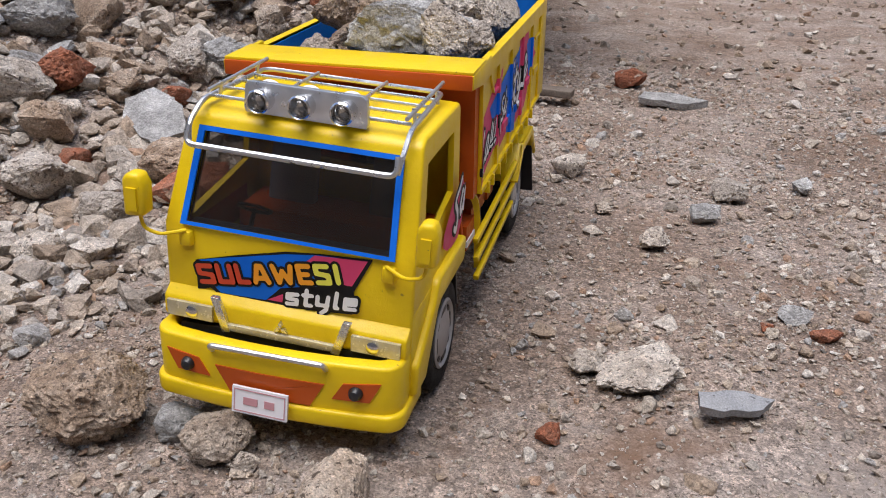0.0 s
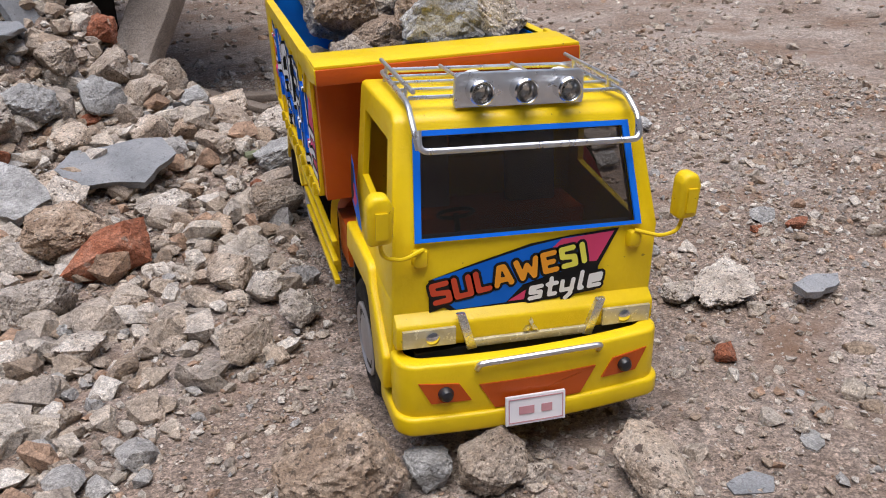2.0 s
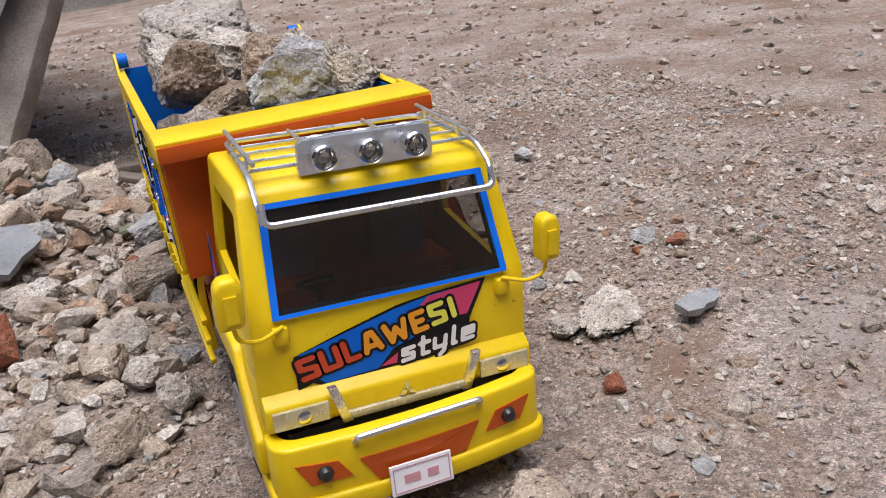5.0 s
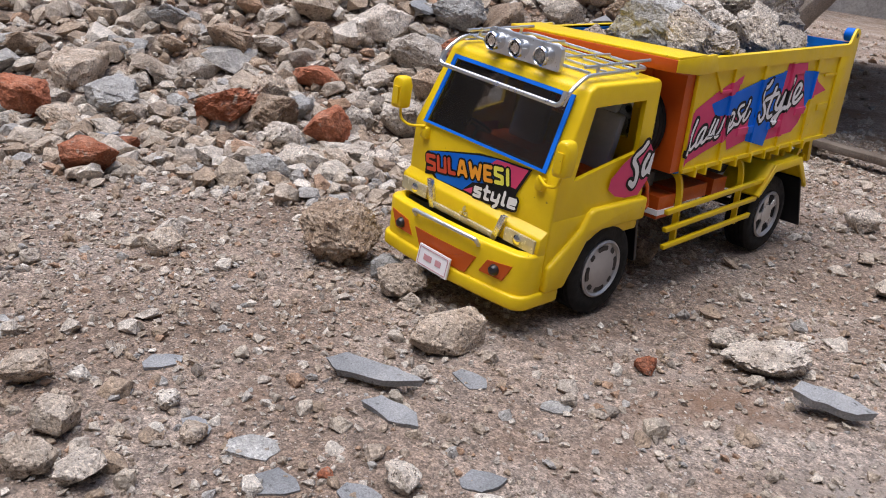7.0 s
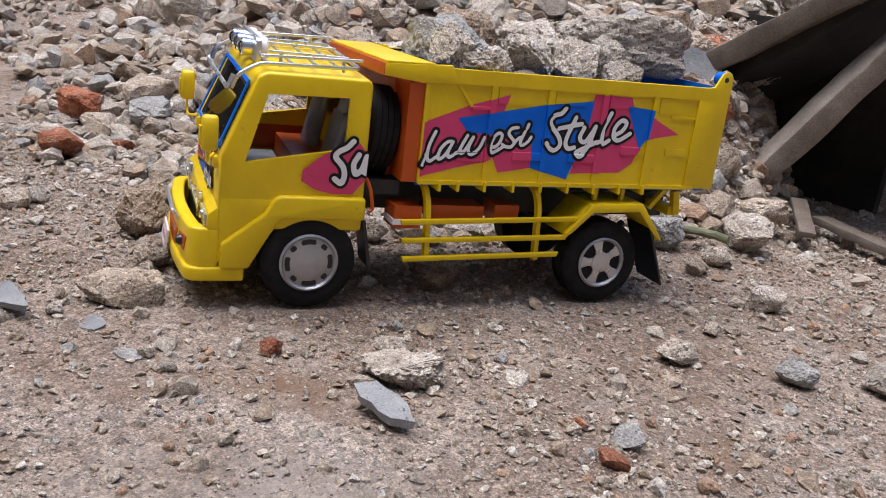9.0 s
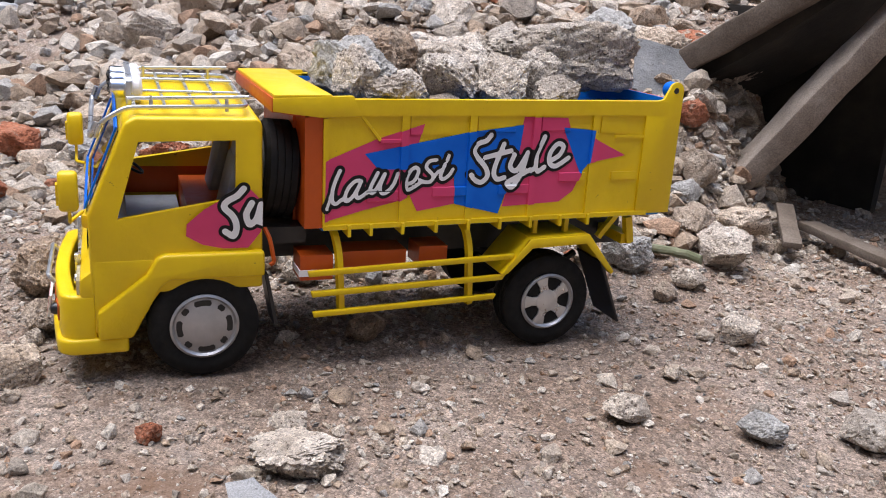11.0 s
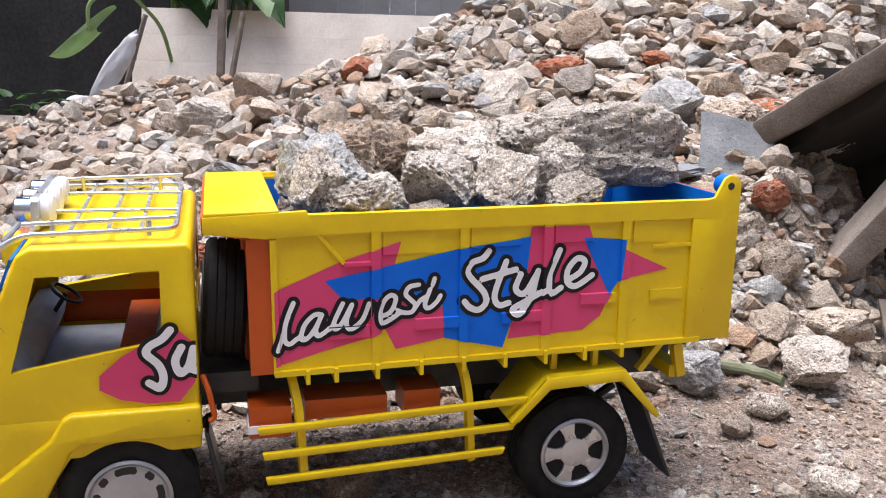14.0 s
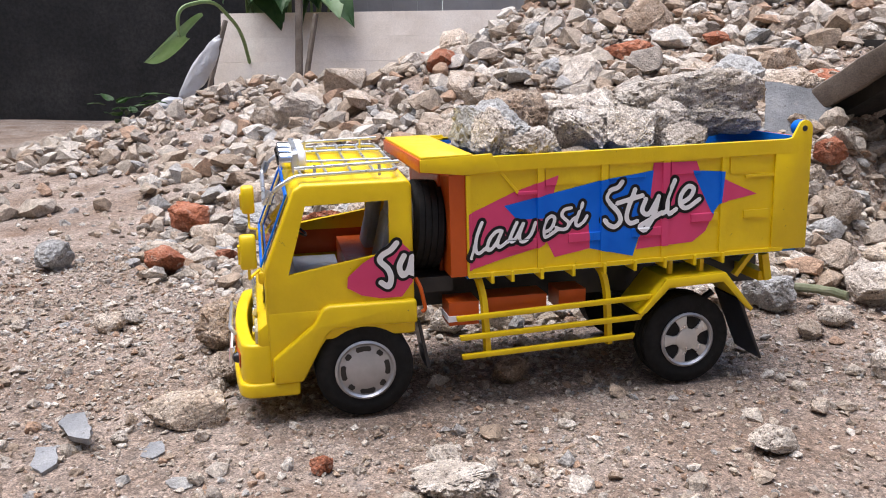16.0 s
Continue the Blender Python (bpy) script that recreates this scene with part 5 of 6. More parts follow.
slab("slate", "grey_stone", -0.335, 0.340, ground_z(-0.335, 0.34) + 0.024, [(-0.055, -0.012), (-0.020, -0.030), (0.040, -0.026), (0.052, 0.008), (0.010, 0.028), (-0.048, 0.020)], 0.009, (24, 14, -35), "pale grey slab tilted on the rubble")
for k, (mat, x, y, s, word) in enumerate((("tan_stone", -0.430, 0.680, 0.050, "large tan mortar block"), ("concrete_stone", -0.385, 0.790, 0.052, "pale crumbly concrete block"), ("concrete_stone", -0.288, 0.345, 0.030, "pale concrete lump"),
                                          ("concrete_stone", -0.360, 0.455, 0.036, "pale concrete lump"), ("grey_stone", -0.325, 0.480, 0.034, "grey stone"), ("concrete_stone", -0.430, 0.540, 0.034, "pale flat stone"), ("brick_stone", -0.450, 0.350, 0.036, "red brick lump"),
                                          ("concrete_stone", -0.380, 0.190, 0.040, "pale concrete lump"), ("concrete_stone", -0.290, 0.170, 0.030, "pale concrete lump"), ("grey_stone", -0.520, 0.410, 0.045, "grey stone"), ("tan_stone", -0.300, 0.560, 0.036, "tan stone"), ("brown_stone", -0.420, 0.270, 0.040, "brown mortar lump"))):
    stone("stone" if s < 0.05 else "boulder", mat, x, y, s, word + " in the rubble heap", 700 + k, 47 * k, (12, -8), None, 0.30, 4, 10, (1.1, 0.85, 0.72), 0.26, "stones of the heap")

# load in the tipper body
LOAD = [("stone", "concrete_stone", 0.045, 0.1065, 0.198, 0.028, (0.75, 0.55, 1.0), 10, "upright pale stone chunk", 51, 6), ("stone", "concrete_stone", 0.052, 0.134, 0.189, 0.027, (0.85, 1.0, 0.85), 40, "crumbly pale concrete lump", 52, 9),
        ("stone", "concrete_stone", 0.032, 0.180, 0.198, 0.029, (0.9, 1.0, 0.85), 10, "rounded concrete lump", 53, 8), ("stone", "concrete_stone", 0.047, 0.217, 0.197, 0.026, (0.85, 0.85, 1.05), 20, "crumbly pale concrete lump", 54, 9),
        ("stone", "concrete_stone", 0.024, 0.255, 0.203, 0.023, (0.9, 0.85, 1.0), 60, "crumbly concrete lump", 55, 9), ("stone", "concrete_stone", 0.057, 0.256, 0.191, 0.022, (0.8, 1.0, 0.85), 10, "small pale concrete lump", 56, 6),
        ("stone", "tan_stone", 0.058, 0.160, 0.184, 0.018, (0.8, 1.0, 0.7), 10, "small tan lump", 65, 9),
        ("stone", "brown_stone", 0.004, 0.124, 0.206, 0.030, (1, 0.9, 0.9), 30, "porous brown mortar lump", 58, 10),
        ("stone", "grey_stone", 0.022, 0.112, 0.198, 0.040, (1.15, 0.62, 0.70), 25, "long grey stone chunk", 59, 8), ("stone", "brown_stone", -0.042, 0.165, 0.203, 0.036, (0.8, 0.95, 1.0), 30, "porous brown mortar lump", 60, 10),
        ("stone", "concrete_stone", -0.044, 0.226, 0.200, 0.038, (0.75, 1.05, 0.95), 10, "pale concrete lump", 61, 10), ("stone", "concrete_stone", -0.006, 0.200, 0.204, 0.034, (1.0, 0.9, 0.75), 10, "pale concrete lump", 62, 9),
        ("stone", "brown_stone", -0.022, 0.132, 0.188, 0.030, (1, 1, 0.8), 10, "brown mortar lump", 63, 10), ("stone", "tan_stone", -0.050, 0.112, 0.176, 0.026, (0.8, 1, 0.7), 10, "tan stone low in the load", 64, 10)]
for name, mat, x, y, z, s, sq, turn, label, seed, cuts in LOAD:
    stone(name, mat, x, y, s * 1.05, label + " in the tipper body", seed, turn, (0, 0), z + 0.003, 0, 4, cuts, sq, 0.3, "stones of the load")
rough_block("boulder", "concrete_stone", pose(-0.018, 0.297, 0.218, 4, -5, -4), (0.042, 0.055, 0.027), "large flat concrete block topping the load in the tipper body", "stones of the load")
for k in range(20):
    x, y = -0.048 + 0.032 * (k % 4), 0.108 + 0.052 * (k // 4)
    stone("stone", ("concrete_stone", "tan_stone", "brown_stone")[k % 3], x, y, 0.024, "rubble stone at the bottom of the load", 300 + k, 50 * k, (0, 0), 0.140 + 0.020 * (k % 2), 0, 3, 8, (1, 1, 1), 0.3, "stones of the load")


# loose stones of the heap, nearest ones singly
POOL = {}
KINDS = (["concrete_stone"] * 9 + ["tan_stone"] * 9 + ["brown_stone"] * 4 + ["grey_stone"] * 4 + ["slate"] * 1 + ["brick_stone"] * 1)
WORDS = {"concrete_stone": "pale crumbly concrete lump in the rubble heap", "tan_stone": "tan broken stone in the rubble heap", "brown_stone": "brown earthy lump in the rubble heap", "grey_stone": "grey angular stone in the rubble heap", "slate": "flat slate chip in the rubble heap", "brick_stone": "red brick lump in the rubble heap"}
rng = random.Random(5)


def pooled(mat, k):
    key = (mat, k)
    if key not in POOL:
        POOL[key] = rock_mesh("stone", STONE[mat], 500 + 17 * k + len(mat), 3, 8 + k % 4, (0.28 if mat == "slate" else 0.62 + 0.08 * (k % 4)), 0.26, 1.0 + 0.1 * (k % 3))
    return POOL[key]


def clear(x, y, s):
    if abs(x) < 0.10 + s and -0.11 - s < y < 0.37 + s:
        return False
    if -0.35 < x < -0.12 and 0.66 < y < 0.80:
        return False
    return all((x - a) ** 2 + (y - b) ** 2 > (0.62 * (s + c)) ** 2 for a, b, c in taken)


def scatter(count, area, sizes, name_ok, tries=40, lift=0.35):
    """Single stones in a stretch (x0, x1, y0, y1), where name_ok(x, y) says so."""
    made = 0
    for _ in range(count * tries):
        if made >= count:
            break
        x, y = rng.uniform(area[0], area[1]), rng.uniform(area[2], area[3])
        s = sizes[0] * (sizes[1] / sizes[0]) ** (rng.random() ** 1.7)
        if not name_ok(x, y) or not clear(x, y, s):
            continue
        taken.append((x, y, s))
        mat = rng.choice(KINDS)
        ob = new("stone", pooled(mat, rng.randrange(7)))
        tilt = 25 if heap(x, y) > 0.02 else 10
        ob.matrix_world = pose(x, y, ground_z(x, y) + s * lift, rng.uniform(-tilt, tilt), rng.uniform(-tilt, tilt), rng.uniform(0, 360)) @ Matrix.Diagonal((s * rng.uniform(0.85, 1.15), s * rng.uniform(0.75, 1.0), s * rng.uniform(0.75, 1.0), 1))
        tagged(ob, WORDS[mat], "stone", "stones of the heap")
        made += 1


u_of = lambda x, y: -0.70 * x + 0.71 * y
on_heap = lambda x, y: heap(x, y) > 0.015
foot = lambda x, y: 0.20 < u_of(x, y) < 0.42 and x < -0.1 and 0.71 * x + 0.70 * y < 0.45
scatter(60, (-0.75, -0.12, -0.1, 0.8), (0.026, 0.060), on_heap)
scatter(90, (-1.5, -0.4, -0.1, 1.2), (0.028, 0.070), on_heap)
scatter(130, (-0.75, -0.10, -0.2, 0.75), (0.012, 0.032), lambda x, y: on_heap(x, y) or foot(x, y))


def loose(name, n, sub, area, sizes, ok, mat, seed, label, category, lift=0.3, cuts=10, squash=0.72, under=ground_z):
    """Many small stones as one mesh."""
    r = np.random.RandomState(seed)
    shapes = [rock_shape(900 + seed + k, sub, cuts, squash, 0.22, 1.1) for k in range(10)]
    V, F, base, made, guard = [], [], 0, 0, 0
    while made < n and guard < n * 30:
        guard += 1
        x, y = r.uniform(area[0], area[1]), r.uniform(area[2], area[3])
        if r.uniform() > ok(x, y):
            continue
        s = sizes[0] * (sizes[1] / sizes[0]) ** (r.uniform() ** 2.6)
        v, f = shapes[r.randint(10)]
        m = np.array(Euler((r.uniform(-0.5, 0.5), r.uniform(-0.5, 0.5), r.uniform(0, 6.28))).to_matrix())
        V.append((v * (s * r.uniform(0.6, 1.25, 3))) @ m.T + np.array([x, y, under(x, y) + s * lift]))
        F.append(np.array(f) + base)
        base += len(v)
        made += 1
    V, F = np.concatenate(V), np.concatenate(F)
    me = bpy.data.meshes.new(name)
    me.vertices.add(len(V)), me.loops.add(F.size), me.polygons.add(len(F))
    me.vertices.foreach_set("co", V.astype(np.float32).ravel())
    me.loops.foreach_set("vertex_index", F.astype(np.int32).ravel())
    me.polygons.foreach_set("loop_start", np.arange(0, F.size, 3, dtype=np.int32))
    me.update(calc_edges=True)
    me.shade_flat()
    me.materials.append(mat)
    return tagged(new(name, me), label, category, "", "stuff")


def island_stone(name, colors, bump):
    """Stone whose tone changes from piece to piece of one mesh."""
    m = material(name, [(0.75, 0.75, 0.75), (1.2, 1.18, 1.15)], 70, 0.92, bump=bump, bump_scale=260, fine=0.3, fine_scale=1000, place=True, grains=[(430, 0.2, 0.3), (170, 0.1, 0.4)], spots=[((0.25, 0.22, 0.2), 240, 0.64, 0.05), ((1.35, 1.33, 1.3), 150, 0.63, 0.06)])
    n, l = m.node_tree.nodes, m.node_tree.links
    geo, ramp, mix = n.new("ShaderNodeNewGeometry"), n.new("ShaderNodeValToRGB"), n.new("ShaderNodeVectorMath")
    ramp.color_ramp.interpolation = "CONSTANT"
    e = ramp.color_ramp.elements
    e[0].color, e[1].color = (*colors[0], 1), (*colors[1], 1)
    e[1].position = 1 / len(colors)
    for i, c in enumerate(colors[2:]):
        e.new((i + 2) / len(colors)).color = (*c, 1)
    l.new(geo.outputs["Random Per Island"], ramp.inputs[0])
    p = n["Principled BSDF"]
    old = p.inputs["Base Color"].links[0].from_socket
    mix.operation = "MULTIPLY"
    l.new(old, mix.inputs[0]), l.new(ramp.outputs[0], mix.inputs[1]), l.new(mix.outputs[0], p.inputs["Base Color"])
    return m


GRIT = island_stone("grit", [(0.54, 0.48, 0.41), (0.43, 0.355, 0.28), (0.37, 0.285, 0.21), (0.50, 0.44, 0.375), (0.33, 0.285, 0.24), (0.64, 0.59, 0.525), (0.43, 0.365, 0.30), (0.52, 0.445, 0.365), (0.35, 0.27, 0.20), (0.51, 0.455, 0.395), (0.39, 0.32, 0.255), (0.40, 0.265, 0.18), (0.45, 0.39, 0.32), (0.59, 0.535, 0.47), (0.38, 0.365, 0.345), (0.42, 0.34, 0.265)], 0.003)


def around(x, y):
    return 0.0 if abs(x) < 0.085 and -0.05 < y < 0.33 and math.hypot(max(0, abs(x) - 0.045), 0) > 0.0 and (abs(y) < 0.04 or abs(y - 0.26) < 0.04) else 1.0


open_ground = lambda x, y: around(x, y) * (0.35 + 0.65 * max(0, noise.noise((x * 5, y * 5, 2.2)) + 0.4))
crumbs = lambda x, y: around(x, y) * (1.0 if u_of(x, y) > 0.12 and x < -0.085 and 0.71 * x + 0.70 * y < 0.5 else 0.0)
loose("gravel", 4200, 2, (-0.7, 0.75, -0.55, 1.1), (0.0034, 0.0105), open_ground, GRIT, 1, "loose crushed gravel strewn over the dirt", "gravel", 0.25)
loose("gravel", 46000, 1, (-0.6, 0.74, -0.58, 0.95), (0.0013, 0.0046), open_ground, GRIT, 2, "fine grit strewn over the dirt", "gravel", 0.3)
loose("gravel", 9000, 1, (-2.2, 2.0, -1.6, 3.2), (0.004, 0.016), lambda x, y: 0.0 if (abs(x) < 0.65 and -0.5 < y < 0.85) else 1.0, GRIT, 3, "loose gravel over the open ground", "gravel", 0.25)
loose("rubble", 2200, 2, (-0.62, -0.05, -0.25, 0.80), (0.005, 0.021), crumbs, GRIT, 6, "crumbled concrete bits beside the truck", "rubble", 0.35)
loose("rubble", 2600, 2, (-0.95, -0.05, -0.25, 0.95), (0.006, 0.024), lambda x, y: 1.0 if on_heap(x, y) else 0.6 if foot(x, y) else 0.0, GRIT, 4, "broken rubble of the heap, small pieces", "rubble", 0.45)
loose("rubble", 7000, 2, (-2.6, -0.55, -0.7, 2.0), (0.009, 0.036), lambda x, y: 1.0 if heap(x, y) > 0.02 else 0.10 if heap(x, y) > 0 or u_of(x, y) > 0.2 else 0.01, GRIT, 5, "broken rubble of the heap", "rubble", 0.45)


# ---- timbers, walls and plants round the yard ----
WOOD = material("weathered_wood", [(0.08, 0.06, 0.045), (0.14, 0.11, 0.085), (0.20, 0.165, 0.135)], 14, 0.85, bump=0.002, bump_scale=90, fine=0.25, fine_scale=500)
PLY = material("pale_boards", [(0.60, 0.52, 0.43), (0.70, 0.62, 0.53), (0.76, 0.69, 0.60)], 6, 0.8, bump=0.001, bump_scale=60, fine=0.1, fine_scale=300)
DARK_PLASTER = material("near_black_plaster", [(0.011, 0.011, 0.0105), (0.021, 0.020, 0.0185), (0.048, 0.045, 0.041)], 1.6, 0.95, bump=0.006, bump_scale=18, fine=0.3, fine_scale=60)
SHEET = material("plastic_sack", [(0.42, 0.42, 0.43), (0.60, 0.60, 0.61)], 9, 0.5, bump=0.01, bump_scale=14)
FENCE = material("grey_fence", [(0.26, 0.26, 0.25), (0.40, 0.39, 0.38)], 3, 0.8, bump=0.003, bump_scale=30)
LEAF = material("taro_leaf", [(0.20, 0.32, 0.12), (0.28, 0.41, 0.19), (0.38, 0.50, 0.28)], 9, 0.45, bump=0.002, bump_scale=20)
GREEN = material("green_leaf", [(0.02, 0.065, 0.015), (0.05, 0.12, 0.03), (0.09, 0.17, 0.05)], 12, 0.5)
STEM = material("green_stem", [(0.12, 0.20, 0.06), (0.18, 0.26, 0.09)], 12, 0.5)
BARK = material("green_twig", [(0.10, 0.115, 0.06), (0.16, 0.175, 0.10), (0.22, 0.22, 0.15)], 50, 0.85, bump=0.001, bump_scale=200)


# near-black wood: the hollow's deep shade put into the colour
SHADE_WOOD = material("shade_black_wood", [(0.012, 0.010, 0.009), (0.022, 0.019, 0.016), (0.045, 0.038, 0.03)], 12, 0.9, bump=0.002, bump_scale=70)
# grey wood lightened to make up for the extended board's shadow on the post
LIT_WOOD = material("lit_grey_plank", [(0.19, 0.155, 0.125), (0.28, 0.235, 0.195), (0.36, 0.31, 0.265)], 16, 0.85, bump=0.002, bump_scale=110, fine=0.3, fine_scale=600)


def timber(name, a, b, w, h, mat, label, roll=0):
    """A sawn, worn plank from a to b."""
    a, b = Vector(a), Vector(b)
    n = (b - a).length
    bm = add_box(bmesh.new(), -w / 2, w / 2, 0, n, -h / 2, h / 2)
    bmesh.ops.subdivide_edges(bm, edges=[e for e in bm.edges if abs(e.verts[0].co.y - e.verts[1].co.y) > n / 2], cuts=14)
    bevelled(bm, h * 0.12, 2)
    for v in bm.verts:
        v.co += Vector((noise.noise(v.co * 22), 0, noise.noise(v.co * 22 + Vector((5, 5, 5))))) * h * 0.13
    ob = link_mesh(name, bm, mat)
    q = (b - a).to_track_quat("Y", "Z").to_matrix().to_4x4()
    ob.matrix_world = Matrix.Translation(a) @ q @ pose(0, 0, 0, 0, roll, 0)
    return tagged(ob, label, "timber")


timber("wooden_post", (-0.262, 0.700, 0.035), (-0.085, 0.815, 0.345), 0.058, 0.030, LIT_WOOD, "weathered grey-brown plank leaning over the hollow", 25)
timber("wooden_beam", (-0.395, 0.655, 0.168), (-0.060, 0.777, 0.390), 0.034, 0.030, WOOD, "dark weathered beam holding up the rubble heap", 10)
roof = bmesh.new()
# reaches far past its visible edge only to shade the ground below
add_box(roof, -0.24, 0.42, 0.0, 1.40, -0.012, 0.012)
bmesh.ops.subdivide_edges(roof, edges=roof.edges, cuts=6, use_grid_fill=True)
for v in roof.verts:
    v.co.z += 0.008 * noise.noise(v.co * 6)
board = link_mesh("wooden_board", roof, SHADE_WOOD)
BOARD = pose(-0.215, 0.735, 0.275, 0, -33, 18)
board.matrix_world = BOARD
board_back = BOARD.inverted()


def on_board(x, y):
    """Height of the leaning board under a place of the plan."""
    o, nrm = BOARD.translation, BOARD.to_3x3() @ Vector((0, 0, 1))
    return o.z + 0.012 - (nrm.x * (x - o.x) + nrm.y * (y - o.y)) / nrm.z


def covers(x, y):
    p = board_back @ Vector((x, y, on_board(x, y)))
    return 1.0 if -0.26 < p.x < 0.06 and -0.01 < p.y < 0.80 else 0.0


loose("rubble", 900, 2, (-0.85, -0.2, 0.55, 1.5), (0.010, 0.042), covers, GRIT, 8, "rubble lying on the old board", "rubble", 0.6, under=on_board)
tagged(board, "old board carrying rubble, shade in its near-black colour, extended unseen to shade the ground", "board")


# added black backing that keeps light out of the hollow
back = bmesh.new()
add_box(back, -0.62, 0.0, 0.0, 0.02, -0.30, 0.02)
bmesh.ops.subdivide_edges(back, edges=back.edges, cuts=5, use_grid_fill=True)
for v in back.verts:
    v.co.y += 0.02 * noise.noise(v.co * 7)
ob = link_mesh("charred_board", back, SHADE_WOOD)
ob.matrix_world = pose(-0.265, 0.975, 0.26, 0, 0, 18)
tagged(ob, "black board added behind the hollow, its colour standing for deep shade", "board")


def wall(name, x0, x1, y0, y1, h, mat, label, turn=None, at=(0, 0)):
    bm = add_box(bmesh.new(), x0, x1, y0, y1, -0.3, h)
    bmesh.ops.subdivide_edges(bm, edges=bm.edges, cuts=5, use_grid_fill=True)
    for v in bm.verts:
        v.co += Vector((noise.noise(v.co * 1.3), noise.noise(v.co * 1.3 + Vector((3, 0, 0))), 0)) * 0.03
    ob = link_mesh(name, bm, mat)
    ob.matrix_world = pose(at[0], at[1], 0, 0, 0, turn or 0)
    return tagged(ob, label, "wall", "", "structure")


# near-black wall behind the heap, lighter fence beside it, and plain added walls round the yard
wall("wall_west", -0.15, 0.0, -3.2, 0.28, 3.8, DARK_PLASTER, "sooty black plastered wall", -12.5, (-3.38, 0.10))
PLASTER = material("grey_plaster", [(0.24, 0.22, 0.20), (0.33, 0.31, 0.28), (0.40, 0.38, 0.35)], 1.4, 0.95, bump=0.004, bump_scale=25, fine=0.2, fine_scale=80)
# three unseen walls, added to block low sky light and deepen shade under things
wall("wall_north", -4.2, 3.2, 0.0, 0.2, 3.8, PLASTER, "plain grey plastered wall closing the yard", 0, (0, 4.6))
wall("wall_east", 0.0, 0.2, -3.4, 4.6, 3.8, PLASTER, "plain grey plastered wall closing the yard", 0, (3.2, 0))
wall("wall_south", -4.4, 3.2, -0.2, 0.0, 3.8, PLASTER, "plain grey plastered wall closing the yard", 0, (0, -3.4))
fence = thing("fence", "grey board fence behind the rubble heap", "fence", pose(-3.95, 0.30, 0, 0, 0, -12.5))
for k in range(34):
    part("fence_board", block(-0.02 + 0.004 * (k % 3), 0.012, 0.13 * k, 0.13 * k + 0.129, -0.1, 1.5 + 0.03 * (k * 7 % 5), 0.004, 1), FENCE, fence)
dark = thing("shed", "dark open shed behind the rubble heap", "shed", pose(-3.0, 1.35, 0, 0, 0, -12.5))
part("back_panel", block(-0.30, -0.25, 0.0, 3.0, -0.1, 1.7, 0.01), DARK_PLASTER, dark)
part("roof_panel", block(-0.30, 0.5, 0.0, 3.0, 1.7, 1.76, 0.01), DARK_PLASTER, dark)
for k in range(4):
    part("shed_post", block(0.40, 0.46, 0.2 + 0.9 * k, 0.26 + 0.9 * k, -0.1, 1.7, 0.005), WOOD, dark)

# stack of pale boards leaning behind the heap
panel = thing("board_panel", "pale wooden boards leaning behind the rubble heap", "boards", pose(-2.40, -0.20, 0.0, 0, 0, -12.5))
for k in range(6):
    m = pose(0.021 * k - 0.05, 0, 0.42 - 0.083 * (k + 1), 0, -14, 0)
    ob = part("board", bevelled(add_box(bmesh.new(), -0.008, 0.008, 0.03 - 0.012 * k, 1.30, 0.0004, 0.0853), 0.0006, 1), PLY, panel)
    ob.matrix_basis = m
timber("stick", (-2.020, 0.070, 0.06), (-2.090, 0.098, 0.60), 0.020, 0.018, WOOD, "thin brown stake standing before pale boards")
timber("stick", (-2.215, 0.090, 0.10), (-2.262, 0.155, 0.41), 0.016, 0.012, WOOD, "thin stick leaning on pale boards")
timber("stick", (-2.33, -0.225, 0.12), (-2.36, -0.140, 0.395), 0.018, 0.012, WOOD, "thin lath leaning at the pale boards' end")


def crumpled(name, half, mat, label, m):
    bm = bmesh.new()
    bmesh.ops.create_icosphere(bm, subdivisions=4, radius=1)
    for v in bm.verts:
        d = 1 + 0.28 * noise.noise(v.co * 1.8) + 0.12 * abs(noise.noise(v.co * 5))
        v.co = Vector((v.co.x * half[0], v.co.y * half[1], v.co.z * half[2])) * d
    ob = link_mesh(name, bm, mat, angle=50)
    ob.matrix_world = m
    return tagged(ob, label, "sack")


crumpled("plastic_sack", (0.018, 0.028, 0.115), SHEET, "crumpled white plastic sack beside pale boards", pose(-2.24, -0.225, 0.235, -34, 0, 0))
crumpled("plastic_sack", (0.03, 0.05, 0.025), SHEET, "small white plastic rag on the rubble", pose(-2.06, -0.30, 0.130, 0, 0, 20))


def leaf_blade(length, width, cup, seed, heart=0.25, droop=0.35):
    """A heart-shaped blade along +y, folded on its midrib."""
    bm = bmesh.new()
    rows = []
    for i in range(13):
        t = i / 12
        w = width * math.sin(math.pi * min(1, t * 0.94 + 0.06) ** 0.62) * (1 - 0.15 * t)
        y = length * (t - heart * 0.35)
        row = []
        for j in range(-4, 5):
            q = j / 4
            yy = y - heart * length * abs(q) ** 1.5 * (1 - t) ** 2
            z = cup * abs(q) * w + 0.05 * length * noise.noise((t * 3 + seed, q * 2, 0)) - droop * length * t * t
            row.append(bm.verts.new((q * w, yy, z)))
        rows.append(row)
    for a, b in zip(rows, rows[1:]):
        for j in range(8):
            bm.faces.new((a[j], a[j + 1], b[j + 1], b[j]))
    bmesh.ops.solidify(bm, geom=bm.faces[:], thickness=0.0015)
    return bm


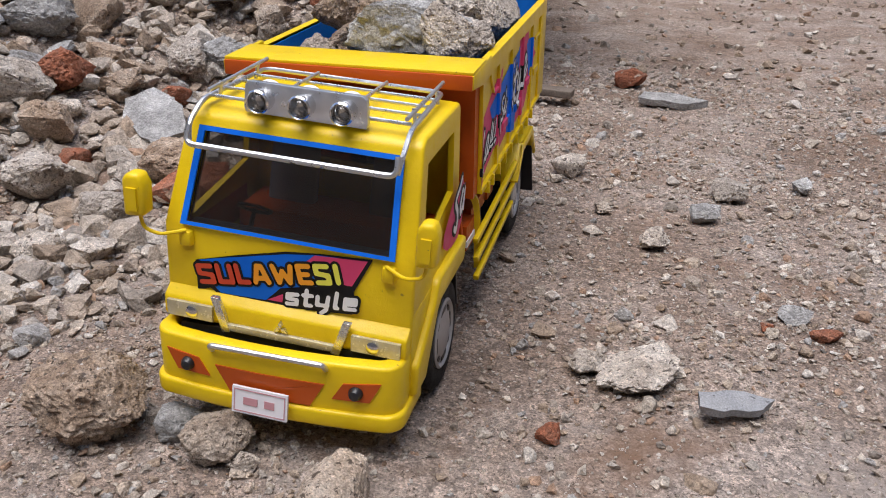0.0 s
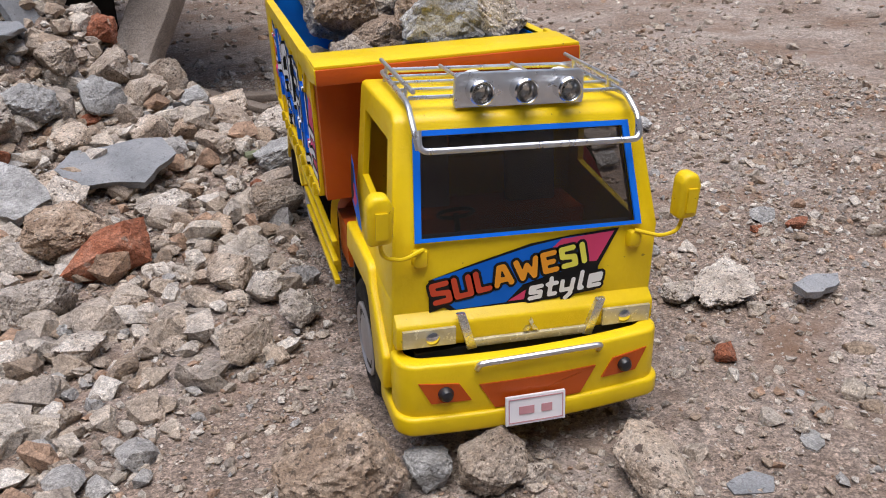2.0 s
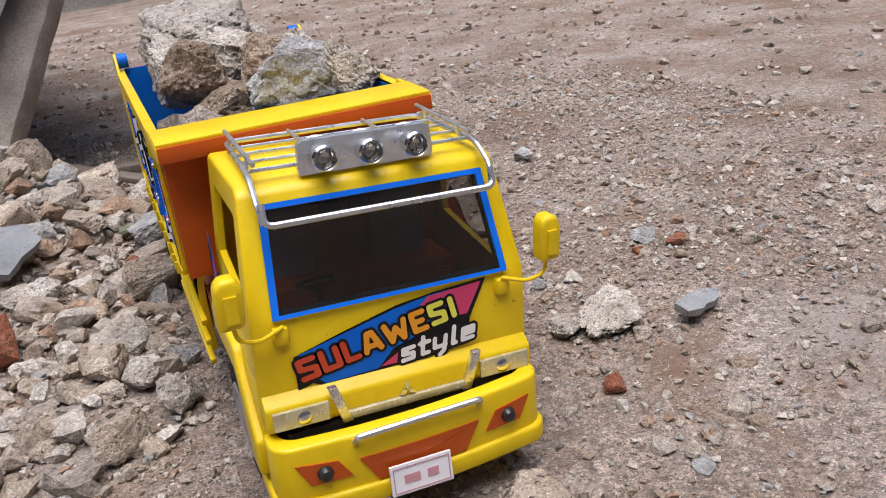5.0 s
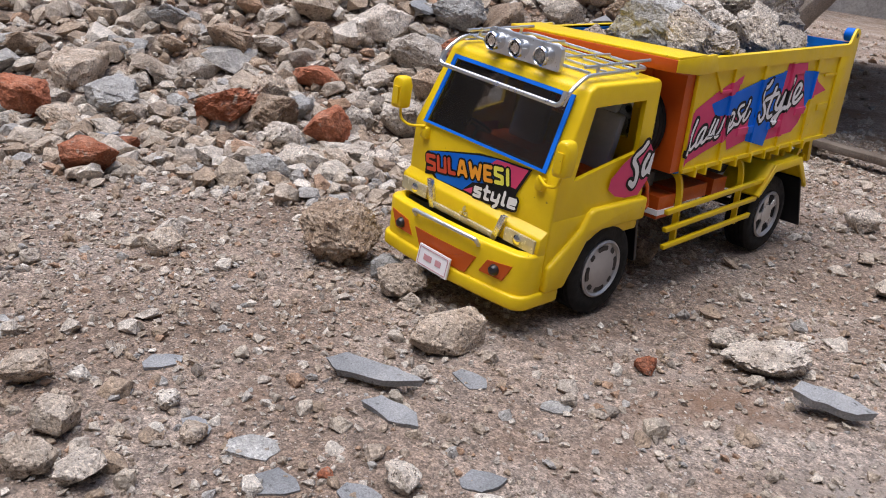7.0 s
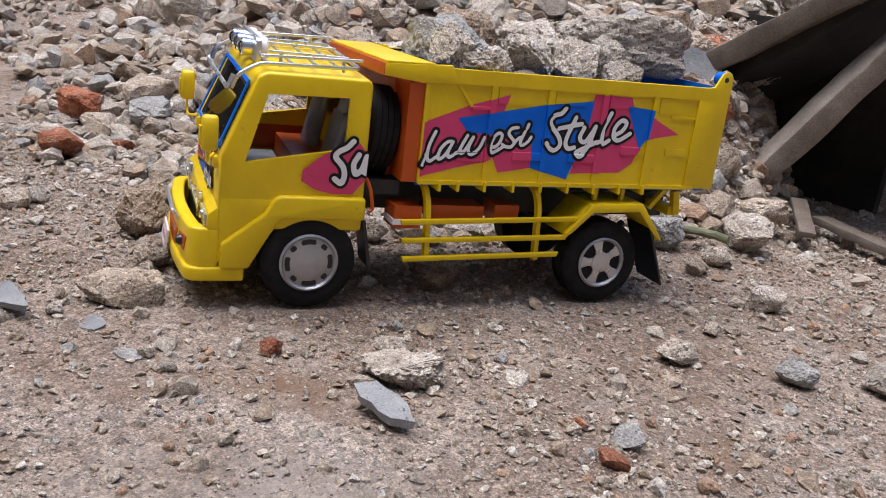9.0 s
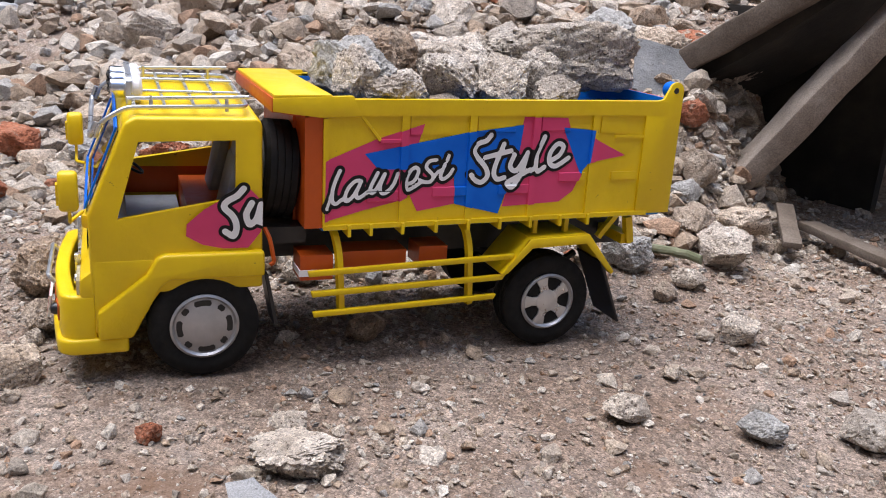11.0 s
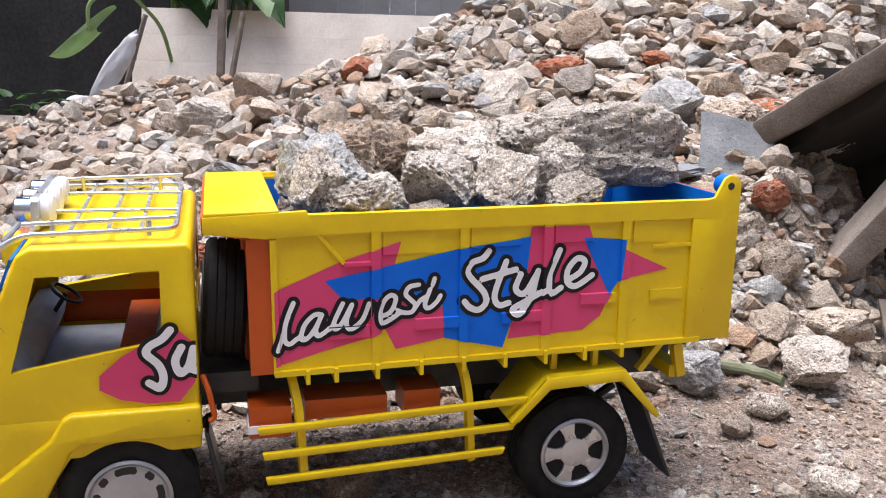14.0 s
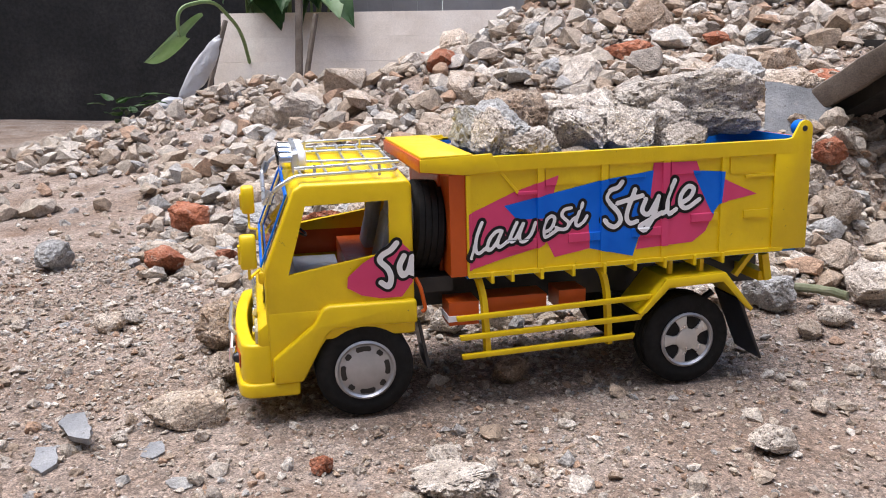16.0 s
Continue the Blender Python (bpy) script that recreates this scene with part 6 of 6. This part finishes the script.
taro = thing("taro_plant", "broad-leaved green taro plant behind the rubble heap", "plant", pose(-2.52, -0.05, 0.0))
hang = Matrix(((0.20, 0.10, 0.97, 0.43), (0.55, -0.83, -0.03, -0.215), (0.81, -0.54, -0.20, 0.335), (0, 0, 0, 1)))
part("leaf", placed(leaf_blade(0.155, 0.080, -0.15, 1, 0.25, 0.06), hang), LEAF, taro, "pale green hanging leaf")
part("stalk", tube(rounded([(-0.02, 0.02, 0.05), (0.20, -0.04, 0.36), (0.38, -0.12, 0.45), (0.43, -0.225, 0.42), (0.43, -0.225, 0.335)], 0.07, 8), 0.006, 6), STEM, taro)
r = random.Random(3)
for k in range(14):
    x, y, z = r.uniform(-0.12, 0.18), -0.02 + 0.022 * k + r.uniform(-0.03, 0.03), r.uniform(0.44, 0.58)
    part("leaf", placed(leaf_blade(r.uniform(0.13, 0.2), r.uniform(0.06, 0.09), 0.3, 10 + k), pose(x, y, z, r.uniform(-50, -5), r.uniform(-25, 25), r.uniform(180, 360))), GREEN if k % 4 else LEAF, taro)
    part("stalk", tube(rounded([(-0.10, 0.03 + 0.015 * k, 0.02), (x * 0.4 - 0.06, y, z * 0.8), (x, y, z)], 0.06, 5), 0.005, 6), STEM, taro)
weed = thing("weed", "small dark green weed at the heap's edge", "plant", pose(-2.03, -0.44, 0.08))
for k in range(22):
    a = r.uniform(0, 360)
    part("leaf", placed(leaf_blade(r.uniform(0.045, 0.08), r.uniform(0.012, 0.02), 0.2, 40 + k, 0.05), pose(r.uniform(-0.05, 0.05), r.uniform(-0.06, 0.07), r.uniform(0.01, 0.09), r.uniform(-10, 45), 0, a)), GREEN, weed)

# green twig behind the rear wheel, slats and a plank end
tw = link_mesh("twig", tube(rounded([(-0.118, 0.448, 0.024), (-0.085, 0.452, 0.026), (-0.050, 0.474, 0.030), (-0.026, 0.487, 0.029)], 0.012, 5), 0.0046, 10), BARK)
for v in tw.data.vertices:
    v.co += Vector((noise.noise(v.co * 120), noise.noise(v.co * 120 + Vector((4, 0, 0))), noise.noise(v.co * 120 + Vector((0, 4, 0))))) * 0.0016
tagged(tw, "dry green twig lying on rubble behind the truck", "twig")
timber("wood_scrap", (-0.170, 0.720, 0.042), (-0.075, 0.650, 0.022), 0.020, 0.007, WOOD, "grey splintered slat lying on the rubble")
timber("wood_scrap", (-0.150, 0.742, 0.022), (0.075, 0.722, 0.018), 0.026, 0.010, WOOD, "dark flat slat lying on the ground")
